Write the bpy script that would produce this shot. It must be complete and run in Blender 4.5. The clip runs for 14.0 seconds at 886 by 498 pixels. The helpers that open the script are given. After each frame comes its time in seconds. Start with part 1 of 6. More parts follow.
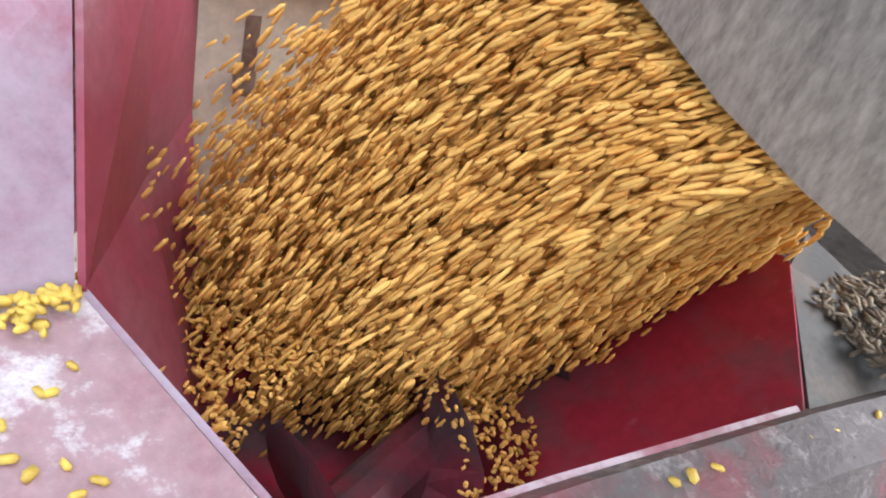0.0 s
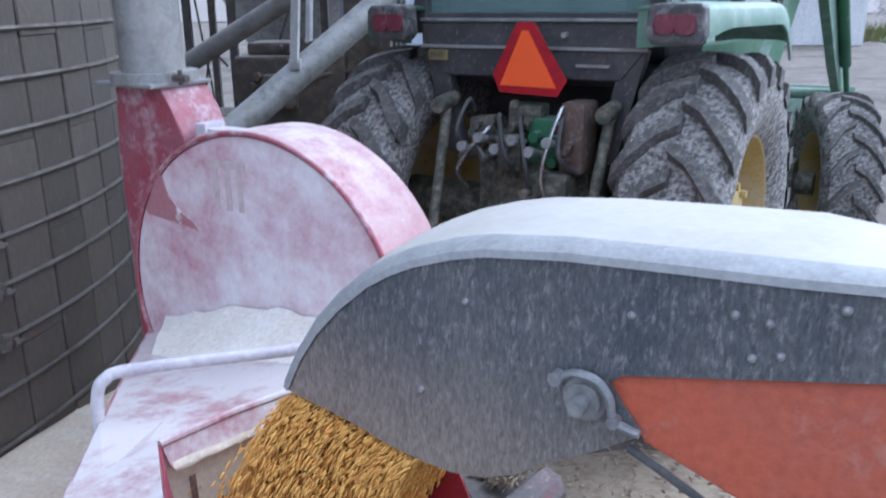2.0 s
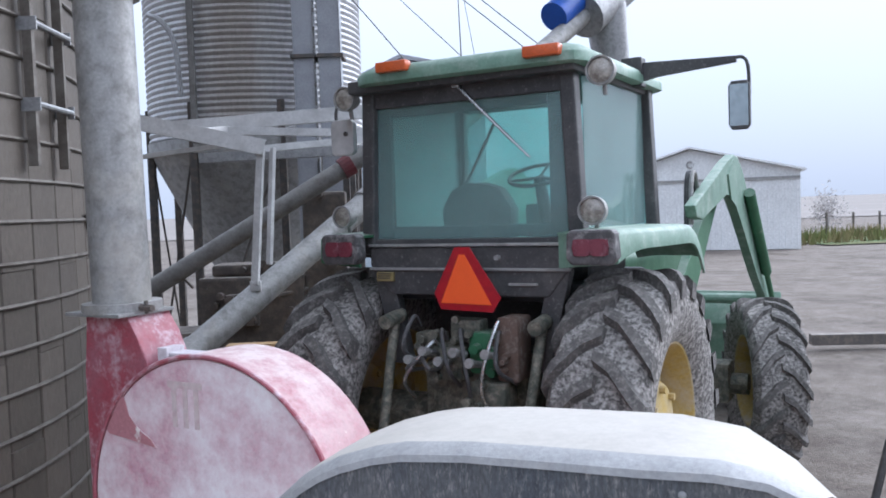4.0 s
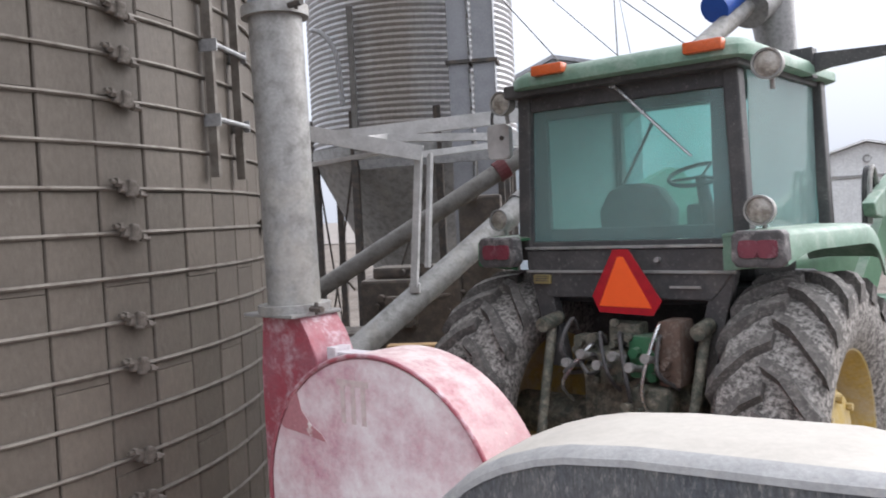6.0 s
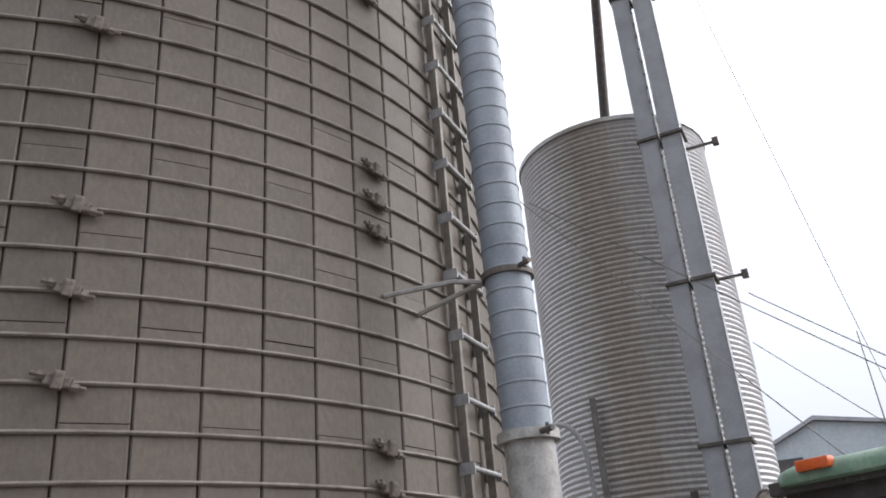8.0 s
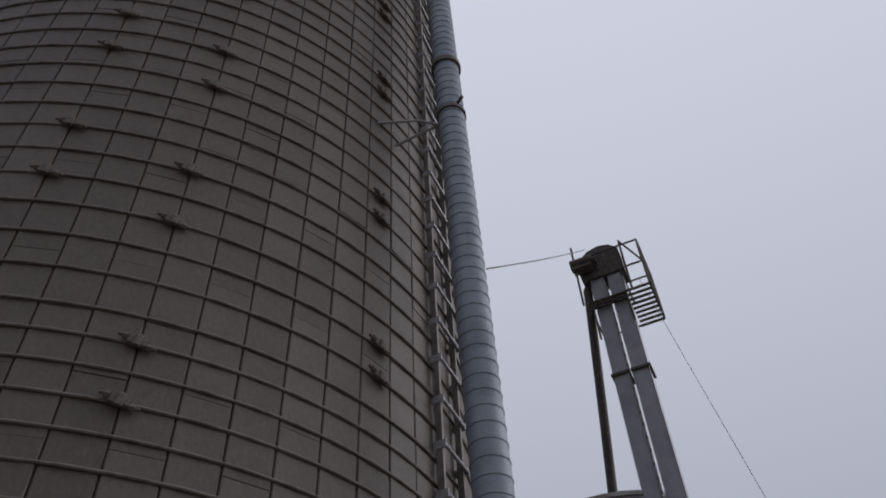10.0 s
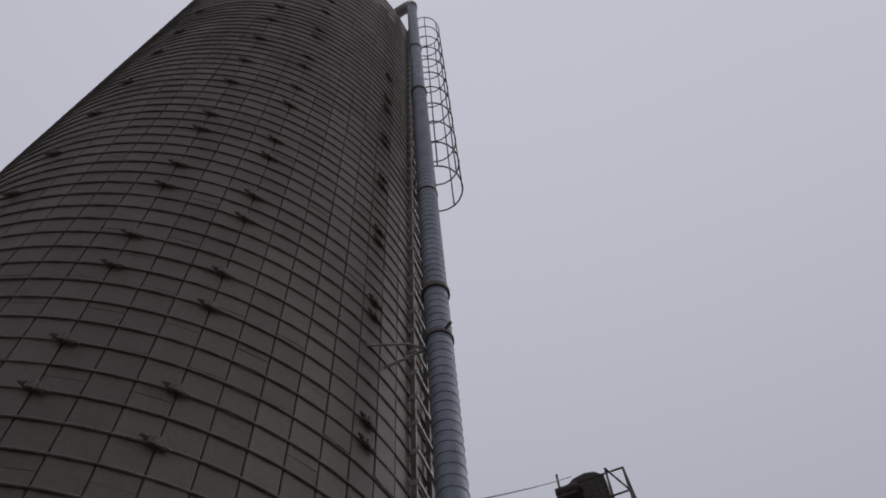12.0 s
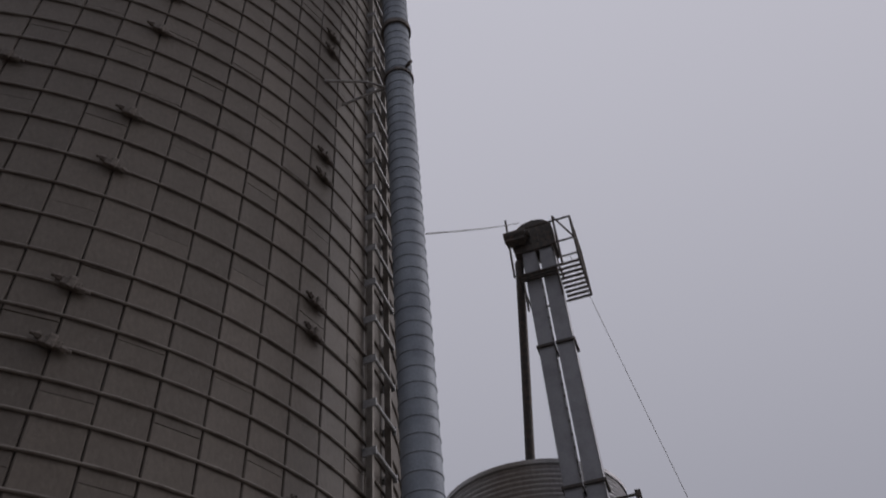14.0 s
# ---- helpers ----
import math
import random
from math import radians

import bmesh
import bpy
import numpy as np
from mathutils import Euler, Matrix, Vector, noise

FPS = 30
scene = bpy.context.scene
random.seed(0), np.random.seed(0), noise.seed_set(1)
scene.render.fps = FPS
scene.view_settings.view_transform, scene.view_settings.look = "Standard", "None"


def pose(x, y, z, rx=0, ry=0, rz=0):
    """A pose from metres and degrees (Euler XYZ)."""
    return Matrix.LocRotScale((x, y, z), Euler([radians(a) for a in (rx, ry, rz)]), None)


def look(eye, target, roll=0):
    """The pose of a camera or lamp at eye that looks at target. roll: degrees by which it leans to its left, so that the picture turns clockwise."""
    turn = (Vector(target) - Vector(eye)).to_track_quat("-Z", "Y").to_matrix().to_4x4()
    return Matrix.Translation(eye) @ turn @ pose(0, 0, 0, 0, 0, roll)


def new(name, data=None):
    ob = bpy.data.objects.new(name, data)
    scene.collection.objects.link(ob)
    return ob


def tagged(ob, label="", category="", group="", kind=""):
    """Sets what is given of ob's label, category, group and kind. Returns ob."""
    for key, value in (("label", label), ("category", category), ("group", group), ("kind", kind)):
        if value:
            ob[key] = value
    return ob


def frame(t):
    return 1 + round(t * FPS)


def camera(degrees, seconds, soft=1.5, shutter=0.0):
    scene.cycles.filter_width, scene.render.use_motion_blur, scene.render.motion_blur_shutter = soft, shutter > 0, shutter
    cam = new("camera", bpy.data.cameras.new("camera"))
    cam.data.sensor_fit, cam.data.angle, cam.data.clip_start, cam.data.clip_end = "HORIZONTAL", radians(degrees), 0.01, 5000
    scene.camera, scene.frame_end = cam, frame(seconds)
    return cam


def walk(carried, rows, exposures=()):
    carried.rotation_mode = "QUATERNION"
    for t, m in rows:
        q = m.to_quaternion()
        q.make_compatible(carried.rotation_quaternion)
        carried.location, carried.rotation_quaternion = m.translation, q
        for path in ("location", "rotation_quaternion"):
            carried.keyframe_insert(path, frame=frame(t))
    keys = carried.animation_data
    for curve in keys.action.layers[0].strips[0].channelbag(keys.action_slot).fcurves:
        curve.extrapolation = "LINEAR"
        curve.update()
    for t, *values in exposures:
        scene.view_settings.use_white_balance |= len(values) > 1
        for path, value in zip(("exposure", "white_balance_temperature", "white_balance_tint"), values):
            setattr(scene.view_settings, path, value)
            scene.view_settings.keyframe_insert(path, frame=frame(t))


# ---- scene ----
cam = camera(55.7, 14.0, soft=1.8, shutter=0.15)
PATH = [
    (0, (-0.261, 1.294, 1.339), (-1.304, 5.172, -1.488), 20.16),
    (0.5, (-0.205, 1.097, 1.515), (-1.280, 5.100, -1.182), 13.62),
    (1, (-0.142, 0.873, 1.715), (-1.165, 5.140, -0.639), 8.97),
    (1.5, (-0.057, 0.615, 1.890), (-0.778, 5.133, -0.152), 3.31),
    (2, (-0.111, 0.310, 2.033), (-0.251, 5.093, 0.581), -0.81),
    (2.5, (-0.071, 0.085, 2.114), (0.044, 5.065, 1.686), -2.17),
    (2.7, (-0.041, 0.020, 2.116), (0.046, 5.012, 1.851), -1.79),
    (4.8, (0.001, -0.002, 2.105), (0.053, 4.992, 1.861), -2.46),
    (5, (-0.004, 0.006, 2.102), (-0.004, 5.000, 1.849), -2.53),
    (5.5, (-0.009, -0.000, 2.102), (-0.231, 4.988, 1.839), -2.37),
    (6, (-0.019, -0.031, 2.121), (-0.841, 4.897, 1.925), -2.86),
    (6.5, (-0.024, -0.082, 2.187), (-1.375, 4.714, 2.603), -4.11),
    (7, (-0.012, -0.137, 2.244), (-1.679, 4.375, 3.612), -5.05),
    (7.5, (0.003, -0.184, 2.261), (-1.871, 4.088, 4.062), -5.06),
    (8, (0.013, -0.192, 2.281), (-1.860, 3.973, 4.318), -4.86),
    (8.5, (0.024, -0.217, 2.318), (-1.584, 3.828, 4.779), -5.35),
    (9, (0.043, -0.264, 2.329), (-1.495, 3.423, 5.336), -4.52),
    (9.2, (0.044, -0.281, 2.341), (-1.463, 3.268, 5.524), -4.18),
    (11.3, (0.047, -0.369, 2.380), (-0.808, 2.150, 6.613), -5.00),
    (11.5, (0.046, -0.394, 2.371), (-0.770, 2.039, 6.662), -4.92),
    (12, (0.067, -0.421, 2.369), (-0.674, 1.777, 6.798), -4.87),
    (12.5, (0.091, -0.436, 2.357), (-0.567, 1.529, 6.907), -4.81),
    (13, (0.074, -0.425, 2.354), (-0.622, 1.609, 6.868), -4.34),
    (13.5, (0.050, -0.372, 2.338), (-0.821, 2.356, 6.436), -4.54),
    (14, (-0.001, -0.353, 2.314), (-0.955, 3.025, 5.874), -4.84),
]
walk(cam, [(t, look(eye, target, roll)) for t, eye, target, roll in PATH],
     exposures=[(0.0, 1.50, 5800, 9), (1.0, 1.44, 5350, 9), (2.0, 1.0, 5000, 11), (2.7, 1.0, 4950, 10), (4.8, 0.95, 5950, 13), (6.5, 1.1, 6200, 13), (8.0, 0.88, 6250, 12),
                (9.0, -0.02, 6000, 14), (11.5, -1.0, 6000, 18), (12.5, -1.02, 6250, 19), (14.0, -1.02, 6250, 19)])

# ---- light: an overcast, foggy sky ----
world = bpy.data.worlds.new("overcast")
scene.world = world
world.use_nodes = True
wn, wl = world.node_tree.nodes, world.node_tree.links
sky = wn.new("ShaderNodeTexSky")
sky.sky_type, sky.sun_disc, sky.sun_elevation, sky.sun_rotation = "NISHITA", False, radians(37), radians(75)
sky.air_density, sky.dust_density = 1.0, 6.0
dim = wn.new("ShaderNodeMix")
dim.data_type, dim.blend_type = "RGBA", "MULTIPLY"
dim.inputs["Factor"].default_value = 1.0
wl.new(sky.outputs["Color"], dim.inputs["A"])
dim.inputs["B"].default_value = (0.10, 0.10, 0.10, 1)
cloud = wn.new("ShaderNodeMix")
cloud.data_type = "RGBA"
cloud.inputs["Factor"].default_value = 0.88
wl.new(dim.outputs["Result"], cloud.inputs["A"])
# overcast: the cloud is dimmer and bluer at the horizon than overhead
where = wn.new("ShaderNodeTexCoord")
height = wn.new("ShaderNodeSeparateXYZ")
wl.new(where.outputs["Generated"], height.inputs["Vector"])
rise = wn.new("ShaderNodeMix")
rise.data_type = "RGBA"
wl.new(height.outputs["Z"], rise.inputs["Factor"])
rise.inputs["A"].default_value = (0.39, 0.41, 0.45, 1)
rise.inputs["B"].default_value = (1.22, 1.24, 1.27, 1)
wl.new(rise.outputs["Result"], cloud.inputs["B"])
wl.new(cloud.outputs["Result"], wn["Background"].inputs["Color"])
wn["Background"].inputs["Strength"].default_value = 1.0
sun = new("sun", bpy.data.lights.new("sun", "SUN"))
sun.data.energy, sun.data.angle, sun.data.color = 1.5, radians(40), (1.0, 0.97, 0.93)
sun.matrix_world = look((9, 6.5, 6.5), (0, 0, 0))

def part(name, bm, material, parent=None, label="", smooth=False):
    """Links a bmesh as one mesh object, under parent where one is given."""
    me = bpy.data.meshes.new(name)
    bmesh.ops.recalc_face_normals(bm, faces=bm.faces[:])
    bm.to_mesh(me)
    bm.free()
    if smooth:
        me.polygons.foreach_set("use_smooth", [True] * len(me.polygons))
        me.set_sharp_from_angle(angle=radians(40))
    me.materials.append(material)
    ob = new(name, me)
    if parent is not None:
        ob.parent = parent
    if label:
        ob["label"] = label
    return ob


def thing(name, m, label, category, group="", kind=""):
    """An Empty at a thing's base that parents its parts."""
    ob = new(name)
    ob.empty_display_size = 0.1
    ob.matrix_world = m
    return tagged(ob, label, category, group, kind)


def B():
    return bmesh.new()


def box(bm, lo, hi, bevel=0.0, m=None):
    lo, hi = Vector(lo), Vector(hi)
    made = bmesh.ops.create_cube(bm, size=1.0)["verts"]
    for v in made:
        v.co = Vector([lo[i] + (v.co[i] + 0.5) * (hi[i] - lo[i]) for i in range(3)])
    if bevel:
        edges = list({e for v in made for e in v.link_edges})
        made = list({v for f in bmesh.ops.bevel(bm, geom=edges, offset=bevel, segments=2, profile=0.6, affect="EDGES")["faces"] for v in f.verts} | {v for v in made if v.is_valid})
    if m is not None:
        bmesh.ops.transform(bm, matrix=m, verts=[v for v in made if v.is_valid])
    return bm


def rod(bm, p, q, r0, r1=None, seg=14, cap=True):
    """A round bar from p to q."""
    p, q = Vector(p), Vector(q)
    r1 = r0 if r1 is None else r1
    d = (q - p).normalized()
    u = d.orthogonal().normalized()
    w = d.cross(u)
    rings = []
    for c, r in ((p, r0), (q, r1)):
        rings.append([bm.verts.new(c + r * (math.cos(2 * math.pi * k / seg) * u + math.sin(2 * math.pi * k / seg) * w)) for k in range(seg)])
    for k in range(seg):
        bm.faces.new((rings[0][k], rings[0][(k + 1) % seg], rings[1][(k + 1) % seg], rings[1][k]))
    if cap:
        bm.faces.new(rings[0][::-1])
        bm.faces.new(rings[1])
    return bm


def hose(bm, pts, r, seg=10, closed=False):
    """A bent tube along points."""
    pts = [Vector(p) for p in pts]
    n = len(pts)
    u = None
    rings = []
    for i, p in enumerate(pts):
        a = pts[(i - 1) % n] if closed else pts[max(i - 1, 0)]
        b = pts[(i + 1) % n] if closed else pts[min(i + 1, n - 1)]
        d = (b - a).normalized()
        u = d.orthogonal() if u is None else u - u.dot(d) * d
        u = u.normalized()
        w = d.cross(u)
        rings.append([bm.verts.new(p + r * (math.cos(2 * math.pi * k / seg) * u + math.sin(2 * math.pi * k / seg) * w)) for k in range(seg)])
    for i in range(n if closed else n - 1):
        s, t = rings[i], rings[(i + 1) % n]
        for k in range(seg):
            bm.faces.new((s[k], s[(k + 1) % seg], t[(k + 1) % seg], t[k]))
    if not closed:
        bm.faces.new(rings[0][::-1])
        bm.faces.new(rings[-1])
    return bm


def curve_pts(pts, n=8):
    """Catmull-Rom points through the given ones."""
    pts = [Vector(p) for p in pts]
    out = []
    for i in range(len(pts) - 1):
        p0, p1, p2, p3 = pts[max(i - 1, 0)], pts[i], pts[i + 1], pts[min(i + 2, len(pts) - 1)]
        for k in range(n):
            t = k / n
            out.append(0.5 * (2 * p1 + (p2 - p0) * t + (2 * p0 - 5 * p1 + 4 * p2 - p3) * t * t + (3 * p1 - p0 - 3 * p2 + p3) * t ** 3))
    return out + [pts[-1]]


def lathe(bm, profile, seg=48, m=None, arc=(0.0, 360.0)):
    """Turns (radius, height) pairs round z."""
    full = abs(arc[1] - arc[0]) >= 360
    steps = seg if full else seg + 1
    rings, made = [], []
    for r, z in profile:
        ring = []
        for k in range(steps):
            a = radians(arc[0] + (arc[1] - arc[0]) * k / seg)
            ring.append(bm.verts.new((r * math.cos(a), r * math.sin(a), z)))
        rings.append(ring)
        made += ring
    for s, t in zip(rings, rings[1:]):
        for k in range(seg):
            j = (k + 1) % steps
            bm.faces.new((s[k], s[j], t[j], t[k]))
    if m is not None:
        bmesh.ops.transform(bm, matrix=m, verts=made)
    return bm


def prism(bm, poly, lo, hi, axis="a", bevel=0.0):
    """A flat outline, drawn in two axes, with thickness along the third. axis a: outline in x and z, thick along y; b: in y and z, along x; z: in x and y, along z."""
    def at(p, d):
        return {"a": (p[0], d, p[1]), "b": (d, p[0], p[1]), "z": (p[0], p[1], d)}[axis]
    v0 = [bm.verts.new(at(p, lo)) for p in poly]
    v1 = [bm.verts.new(at(p, hi)) for p in poly]
    n = len(poly)
    faces = [bm.faces.new(v0), bm.faces.new(v1[::-1])]
    for k in range(n):
        faces.append(bm.faces.new((v0[k], v1[k], v1[(k + 1) % n], v0[(k + 1) % n])))
    if bevel:
        bmesh.ops.bevel(bm, geom=list({e for f in faces for e in f.edges}), offset=bevel, segments=2, profile=0.6, affect="EDGES")
    return bm


def sheet(bm, rings, thick=0.0):
    """A surface through rows of points, of even length; thick gives it a second skin along the rows' mean normal."""
    rows = [[bm.verts.new(p) for p in row] for row in rings]
    faces = []
    for s, t in zip(rows, rows[1:]):
        for k in range(len(s) - 1):
            faces.append(bm.faces.new((s[k], s[k + 1], t[k + 1], t[k])))
    if thick:
        bmesh.ops.recalc_face_normals(bm, faces=faces)
        bmesh.ops.solidify(bm, geom=faces, thickness=thick)
    return bm


# ---- materials ----
def surface(name, base, second=None, mix=(0.45, 0.65), scale=6.0, rough=0.7, metal=0.0, grain=60.0, bump=0.15, dust=None, dust_at=(0.55, 0.8), dust_scale=9.0,
            dust_up=0.0, stretch=(1, 1, 1), per_piece=0.0, island=0.0, spec=0.4, fine=0.25, depth=0.02, band=None):
    """Paint, metal, rubber or stone: a base colour that turns into a second one in patches, fine grain, and dust that lies in patches and on tops."""
    m = bpy.data.materials.new(name)
    m.use_nodes = True
    n, l = m.node_tree.nodes, m.node_tree.links
    p = n["Principled BSDF"]
    p.inputs["Metallic"].default_value = metal
    p.inputs["Specular IOR Level"].default_value = spec
    co = n.new("ShaderNodeTexCoord")
    mp = n.new("ShaderNodeMapping")
    mp.inputs["Scale"].default_value = stretch
    l.new(co.outputs["Object"], mp.inputs["Vector"])

    def noise_node(s, detail=5.0, rough_=0.6):
        t = n.new("ShaderNodeTexNoise")
        t.inputs["Scale"].default_value, t.inputs["Detail"].default_value, t.inputs["Roughness"].default_value = s, detail, rough_
        l.new(mp.outputs["Vector"], t.inputs["Vector"])
        return t

    def ramp(src, a, b):
        r = n.new("ShaderNodeMapRange")
        r.inputs["From Min"].default_value, r.inputs["From Max"].default_value = a, b
        l.new(src, r.inputs["Value"])
        return r.outputs["Result"]

    def blend(f, a, b, mode="MIX"):
        x = n.new("ShaderNodeMix")
        x.data_type, x.blend_type = "RGBA", mode
        for sock, v in ((x.inputs["Factor"], f), (x.inputs["A"], a), (x.inputs["B"], b)):
            if hasattr(v, "is_output"):
                l.new(v, sock)
            else:
                sock.default_value = (*v, 1.0) if isinstance(v, tuple) else v
        return x.outputs["Result"]

    big = noise_node(scale)
    small = noise_node(grain, 6.0, 0.7)
    col = blend(ramp(big.outputs["Fac"], *mix), base, second if second else tuple(c * 0.8 for c in base))
    shade = ramp(small.outputs["Fac"], 0.25, 0.75)
    gray = n.new("ShaderNodeMapRange")
    gray.inputs["To Min"].default_value, gray.inputs["To Max"].default_value = 1.0 - fine, 1.0 + fine * 0.6
    l.new(shade, gray.inputs["Value"])
    comb = n.new("ShaderNodeCombineColor")
    for k in ("Red", "Green", "Blue"):
        l.new(gray.outputs["Result"], comb.inputs[k])
    col = blend(1.0, col, comb.outputs["Color"], "MULTIPLY")
    if per_piece or island:
        if per_piece:
            src = n.new("ShaderNodeObjectInfo").outputs["Random"]
        else:
            src = n.new("ShaderNodeNewGeometry").outputs["Random Per Island"]
        k = per_piece or island
        mr = n.new("ShaderNodeMapRange")
        mr.inputs["To Min"].default_value, mr.inputs["To Max"].default_value = 1.0 - k, 1.0 + k
        l.new(src, mr.inputs["Value"])
        cc = n.new("ShaderNodeCombineColor")
        for ch in ("Red", "Green", "Blue"):
            l.new(mr.outputs["Result"], cc.inputs[ch])
        col = blend(1.0, col, cc.outputs["Color"], "MULTIPLY")
    if dust:
        dn = noise_node(dust_scale, 8.0, 0.75)
        f = ramp(dn.outputs["Fac"], *dust_at)
        if dust_up:
            g = n.new("ShaderNodeNewGeometry")
            sep = n.new("ShaderNodeSeparateXYZ")
            l.new(g.outputs["Normal"], sep.inputs["Vector"])
            up = n.new("ShaderNodeMapRange")
            up.inputs["From Min"].default_value, up.inputs["From Max"].default_value, up.inputs["To Max"].default_value = 0.2, 1.0, dust_up
            l.new(sep.outputs["Z"], up.inputs["Value"])
            add = n.new("ShaderNodeMath")
            add.operation, add.use_clamp = "ADD", True
            scaled = n.new("ShaderNodeMath")
            scaled.operation = "MULTIPLY"
            l.new(up.outputs["Result"], scaled.inputs[0])
            l.new(ramp(dn.outputs["Fac"], 0.3, 0.55), scaled.inputs[1])
            l.new(f, add.inputs[0])
            l.new(scaled.outputs["Value"], add.inputs[1])
            f = add.outputs["Value"]
        col = blend(f, col, dust)
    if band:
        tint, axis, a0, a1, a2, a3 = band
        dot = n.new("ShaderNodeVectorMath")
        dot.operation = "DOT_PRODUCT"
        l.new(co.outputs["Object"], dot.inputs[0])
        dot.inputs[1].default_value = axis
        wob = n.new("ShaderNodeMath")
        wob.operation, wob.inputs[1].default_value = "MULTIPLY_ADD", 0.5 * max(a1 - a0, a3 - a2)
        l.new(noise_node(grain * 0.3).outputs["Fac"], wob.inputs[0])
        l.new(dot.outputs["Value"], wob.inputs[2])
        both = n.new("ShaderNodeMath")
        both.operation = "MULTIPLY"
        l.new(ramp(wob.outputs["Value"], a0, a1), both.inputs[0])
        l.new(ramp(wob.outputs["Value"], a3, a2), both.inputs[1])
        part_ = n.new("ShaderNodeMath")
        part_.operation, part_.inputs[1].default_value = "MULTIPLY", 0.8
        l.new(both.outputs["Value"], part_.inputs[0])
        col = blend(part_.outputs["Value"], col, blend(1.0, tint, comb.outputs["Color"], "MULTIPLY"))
    l.new(col, p.inputs["Base Color"])
    rr = n.new("ShaderNodeMapRange")
    rr.inputs["To Min"].default_value, rr.inputs["To Max"].default_value = max(rough - 0.15, 0.04), min(rough + 0.15, 1.0)
    l.new(big.outputs["Fac"], rr.inputs["Value"])
    l.new(rr.outputs["Result"], p.inputs["Roughness"])
    if bump:
        bp = n.new("ShaderNodeBump")
        bp.inputs["Strength"].default_value, bp.inputs["Distance"].default_value = bump, depth
        l.new(small.outputs["Fac"], bp.inputs["Height"])
        l.new(bp.outputs["Normal"], p.inputs["Normal"])
    return m


def glass(name, tint, rough=0.05, alpha=0.25):
    m = bpy.data.materials.new(name)
    m.use_nodes = True
    n, l = m.node_tree.nodes, m.node_tree.links
    n.remove(n["Principled BSDF"])
    t = n.new("ShaderNodeBsdfTransparent")
    t.inputs["Color"].default_value = (*tint, 1)
    g = n.new("ShaderNodeBsdfGlossy")
    g.inputs["Roughness"].default_value = rough
    d = n.new("ShaderNodeBsdfDiffuse")
    d.inputs["Color"].default_value = (0.44, 0.57, 0.55, 1)
    fr = n.new("ShaderNodeFresnel")
    fr.inputs["IOR"].default_value = 1.5
    a = n.new("ShaderNodeMixShader")
    l.new(fr.outputs["Fac"], a.inputs["Fac"])
    l.new(t.outputs["BSDF"], a.inputs[1])
    l.new(g.outputs["BSDF"], a.inputs[2])
    b = n.new("ShaderNodeMixShader")
    nz = n.new("ShaderNodeTexNoise")
    nz.inputs["Scale"].default_value, nz.inputs["Detail"].default_value = 7.0, 8.0
    mr = n.new("ShaderNodeMapRange")
    mr.inputs["To Min"].default_value, mr.inputs["To Max"].default_value = alpha * 0.4, alpha * 1.6
    l.new(nz.outputs["Fac"], mr.inputs["Value"])
    l.new(mr.outputs["Result"], b.inputs["Fac"])
    l.new(a.outputs["Shader"], b.inputs[1])
    l.new(d.outputs["BSDF"], b.inputs[2])
    l.new(b.outputs["Shader"], n["Material Output"].inputs["Surface"])
    return m


CREAM_DUST = (0.62, 0.56, 0.50)
concrete = surface("concrete_stave", (0.116, 0.098, 0.080), (0.086, 0.073, 0.058), scale=1.7, rough=0.66, grain=45, bump=0.2, per_piece=0.13, dust=(0.19, 0.17, 0.145), dust_at=(0.58, 0.82), dust_scale=3.5, stretch=(1, 1, 0.6), spec=0.45, fine=0.22)
concrete_far = surface("concrete_stave_far", (0.116, 0.098, 0.080), (0.086, 0.073, 0.058), scale=1.7, rough=0.66, grain=45, bump=0.2, island=0.13, dust=(0.19, 0.17, 0.145), dust_at=(0.58, 0.82), dust_scale=3.5, stretch=(1, 1, 0.6), spec=0.45, fine=0.22)
mortar = surface("mortar", (0.06, 0.052, 0.044), rough=0.95, scale=5)
hoop_steel = surface("hoop_steel", (0.19, 0.172, 0.15), (0.13, 0.112, 0.095), scale=9, rough=0.6, metal=0.35, grain=120)
lug_iron = surface("lug_iron", (0.18, 0.158, 0.138), (0.10, 0.085, 0.07), scale=25, rough=0.75, metal=0.3, grain=150, bump=0.4)
galvanized = surface("galvanized", (0.36, 0.36, 0.36), (0.27, 0.27, 0.275), scale=22, rough=0.5, metal=0.55, grain=90, dust=CREAM_DUST, dust_at=(0.62, 0.9), dust_scale=5)
galv_dull = surface("galvanized_dull", (0.34, 0.335, 0.325), (0.24, 0.235, 0.225), scale=14, rough=0.6, metal=0.4, grain=70, dust=(0.45, 0.42, 0.37), dust_at=(0.5, 0.85), dust_scale=3)
blue_pipe = surface("blue_grey_pipe", (0.235, 0.265, 0.30), (0.19, 0.215, 0.25), scale=5, rough=0.55, metal=0.25, grain=80, dust=(0.4, 0.41, 0.42), dust_at=(0.62, 0.85))
dark_steel = surface("dark_steel", (0.09, 0.085, 0.08), (0.16, 0.13, 0.11), scale=14, rough=0.65, metal=0.4, grain=120)
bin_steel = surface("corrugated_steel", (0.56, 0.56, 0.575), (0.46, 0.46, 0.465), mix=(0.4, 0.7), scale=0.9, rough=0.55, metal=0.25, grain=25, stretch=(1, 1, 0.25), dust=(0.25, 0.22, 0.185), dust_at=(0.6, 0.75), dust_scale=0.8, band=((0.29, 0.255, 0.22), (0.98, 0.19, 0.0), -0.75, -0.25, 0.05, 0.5))
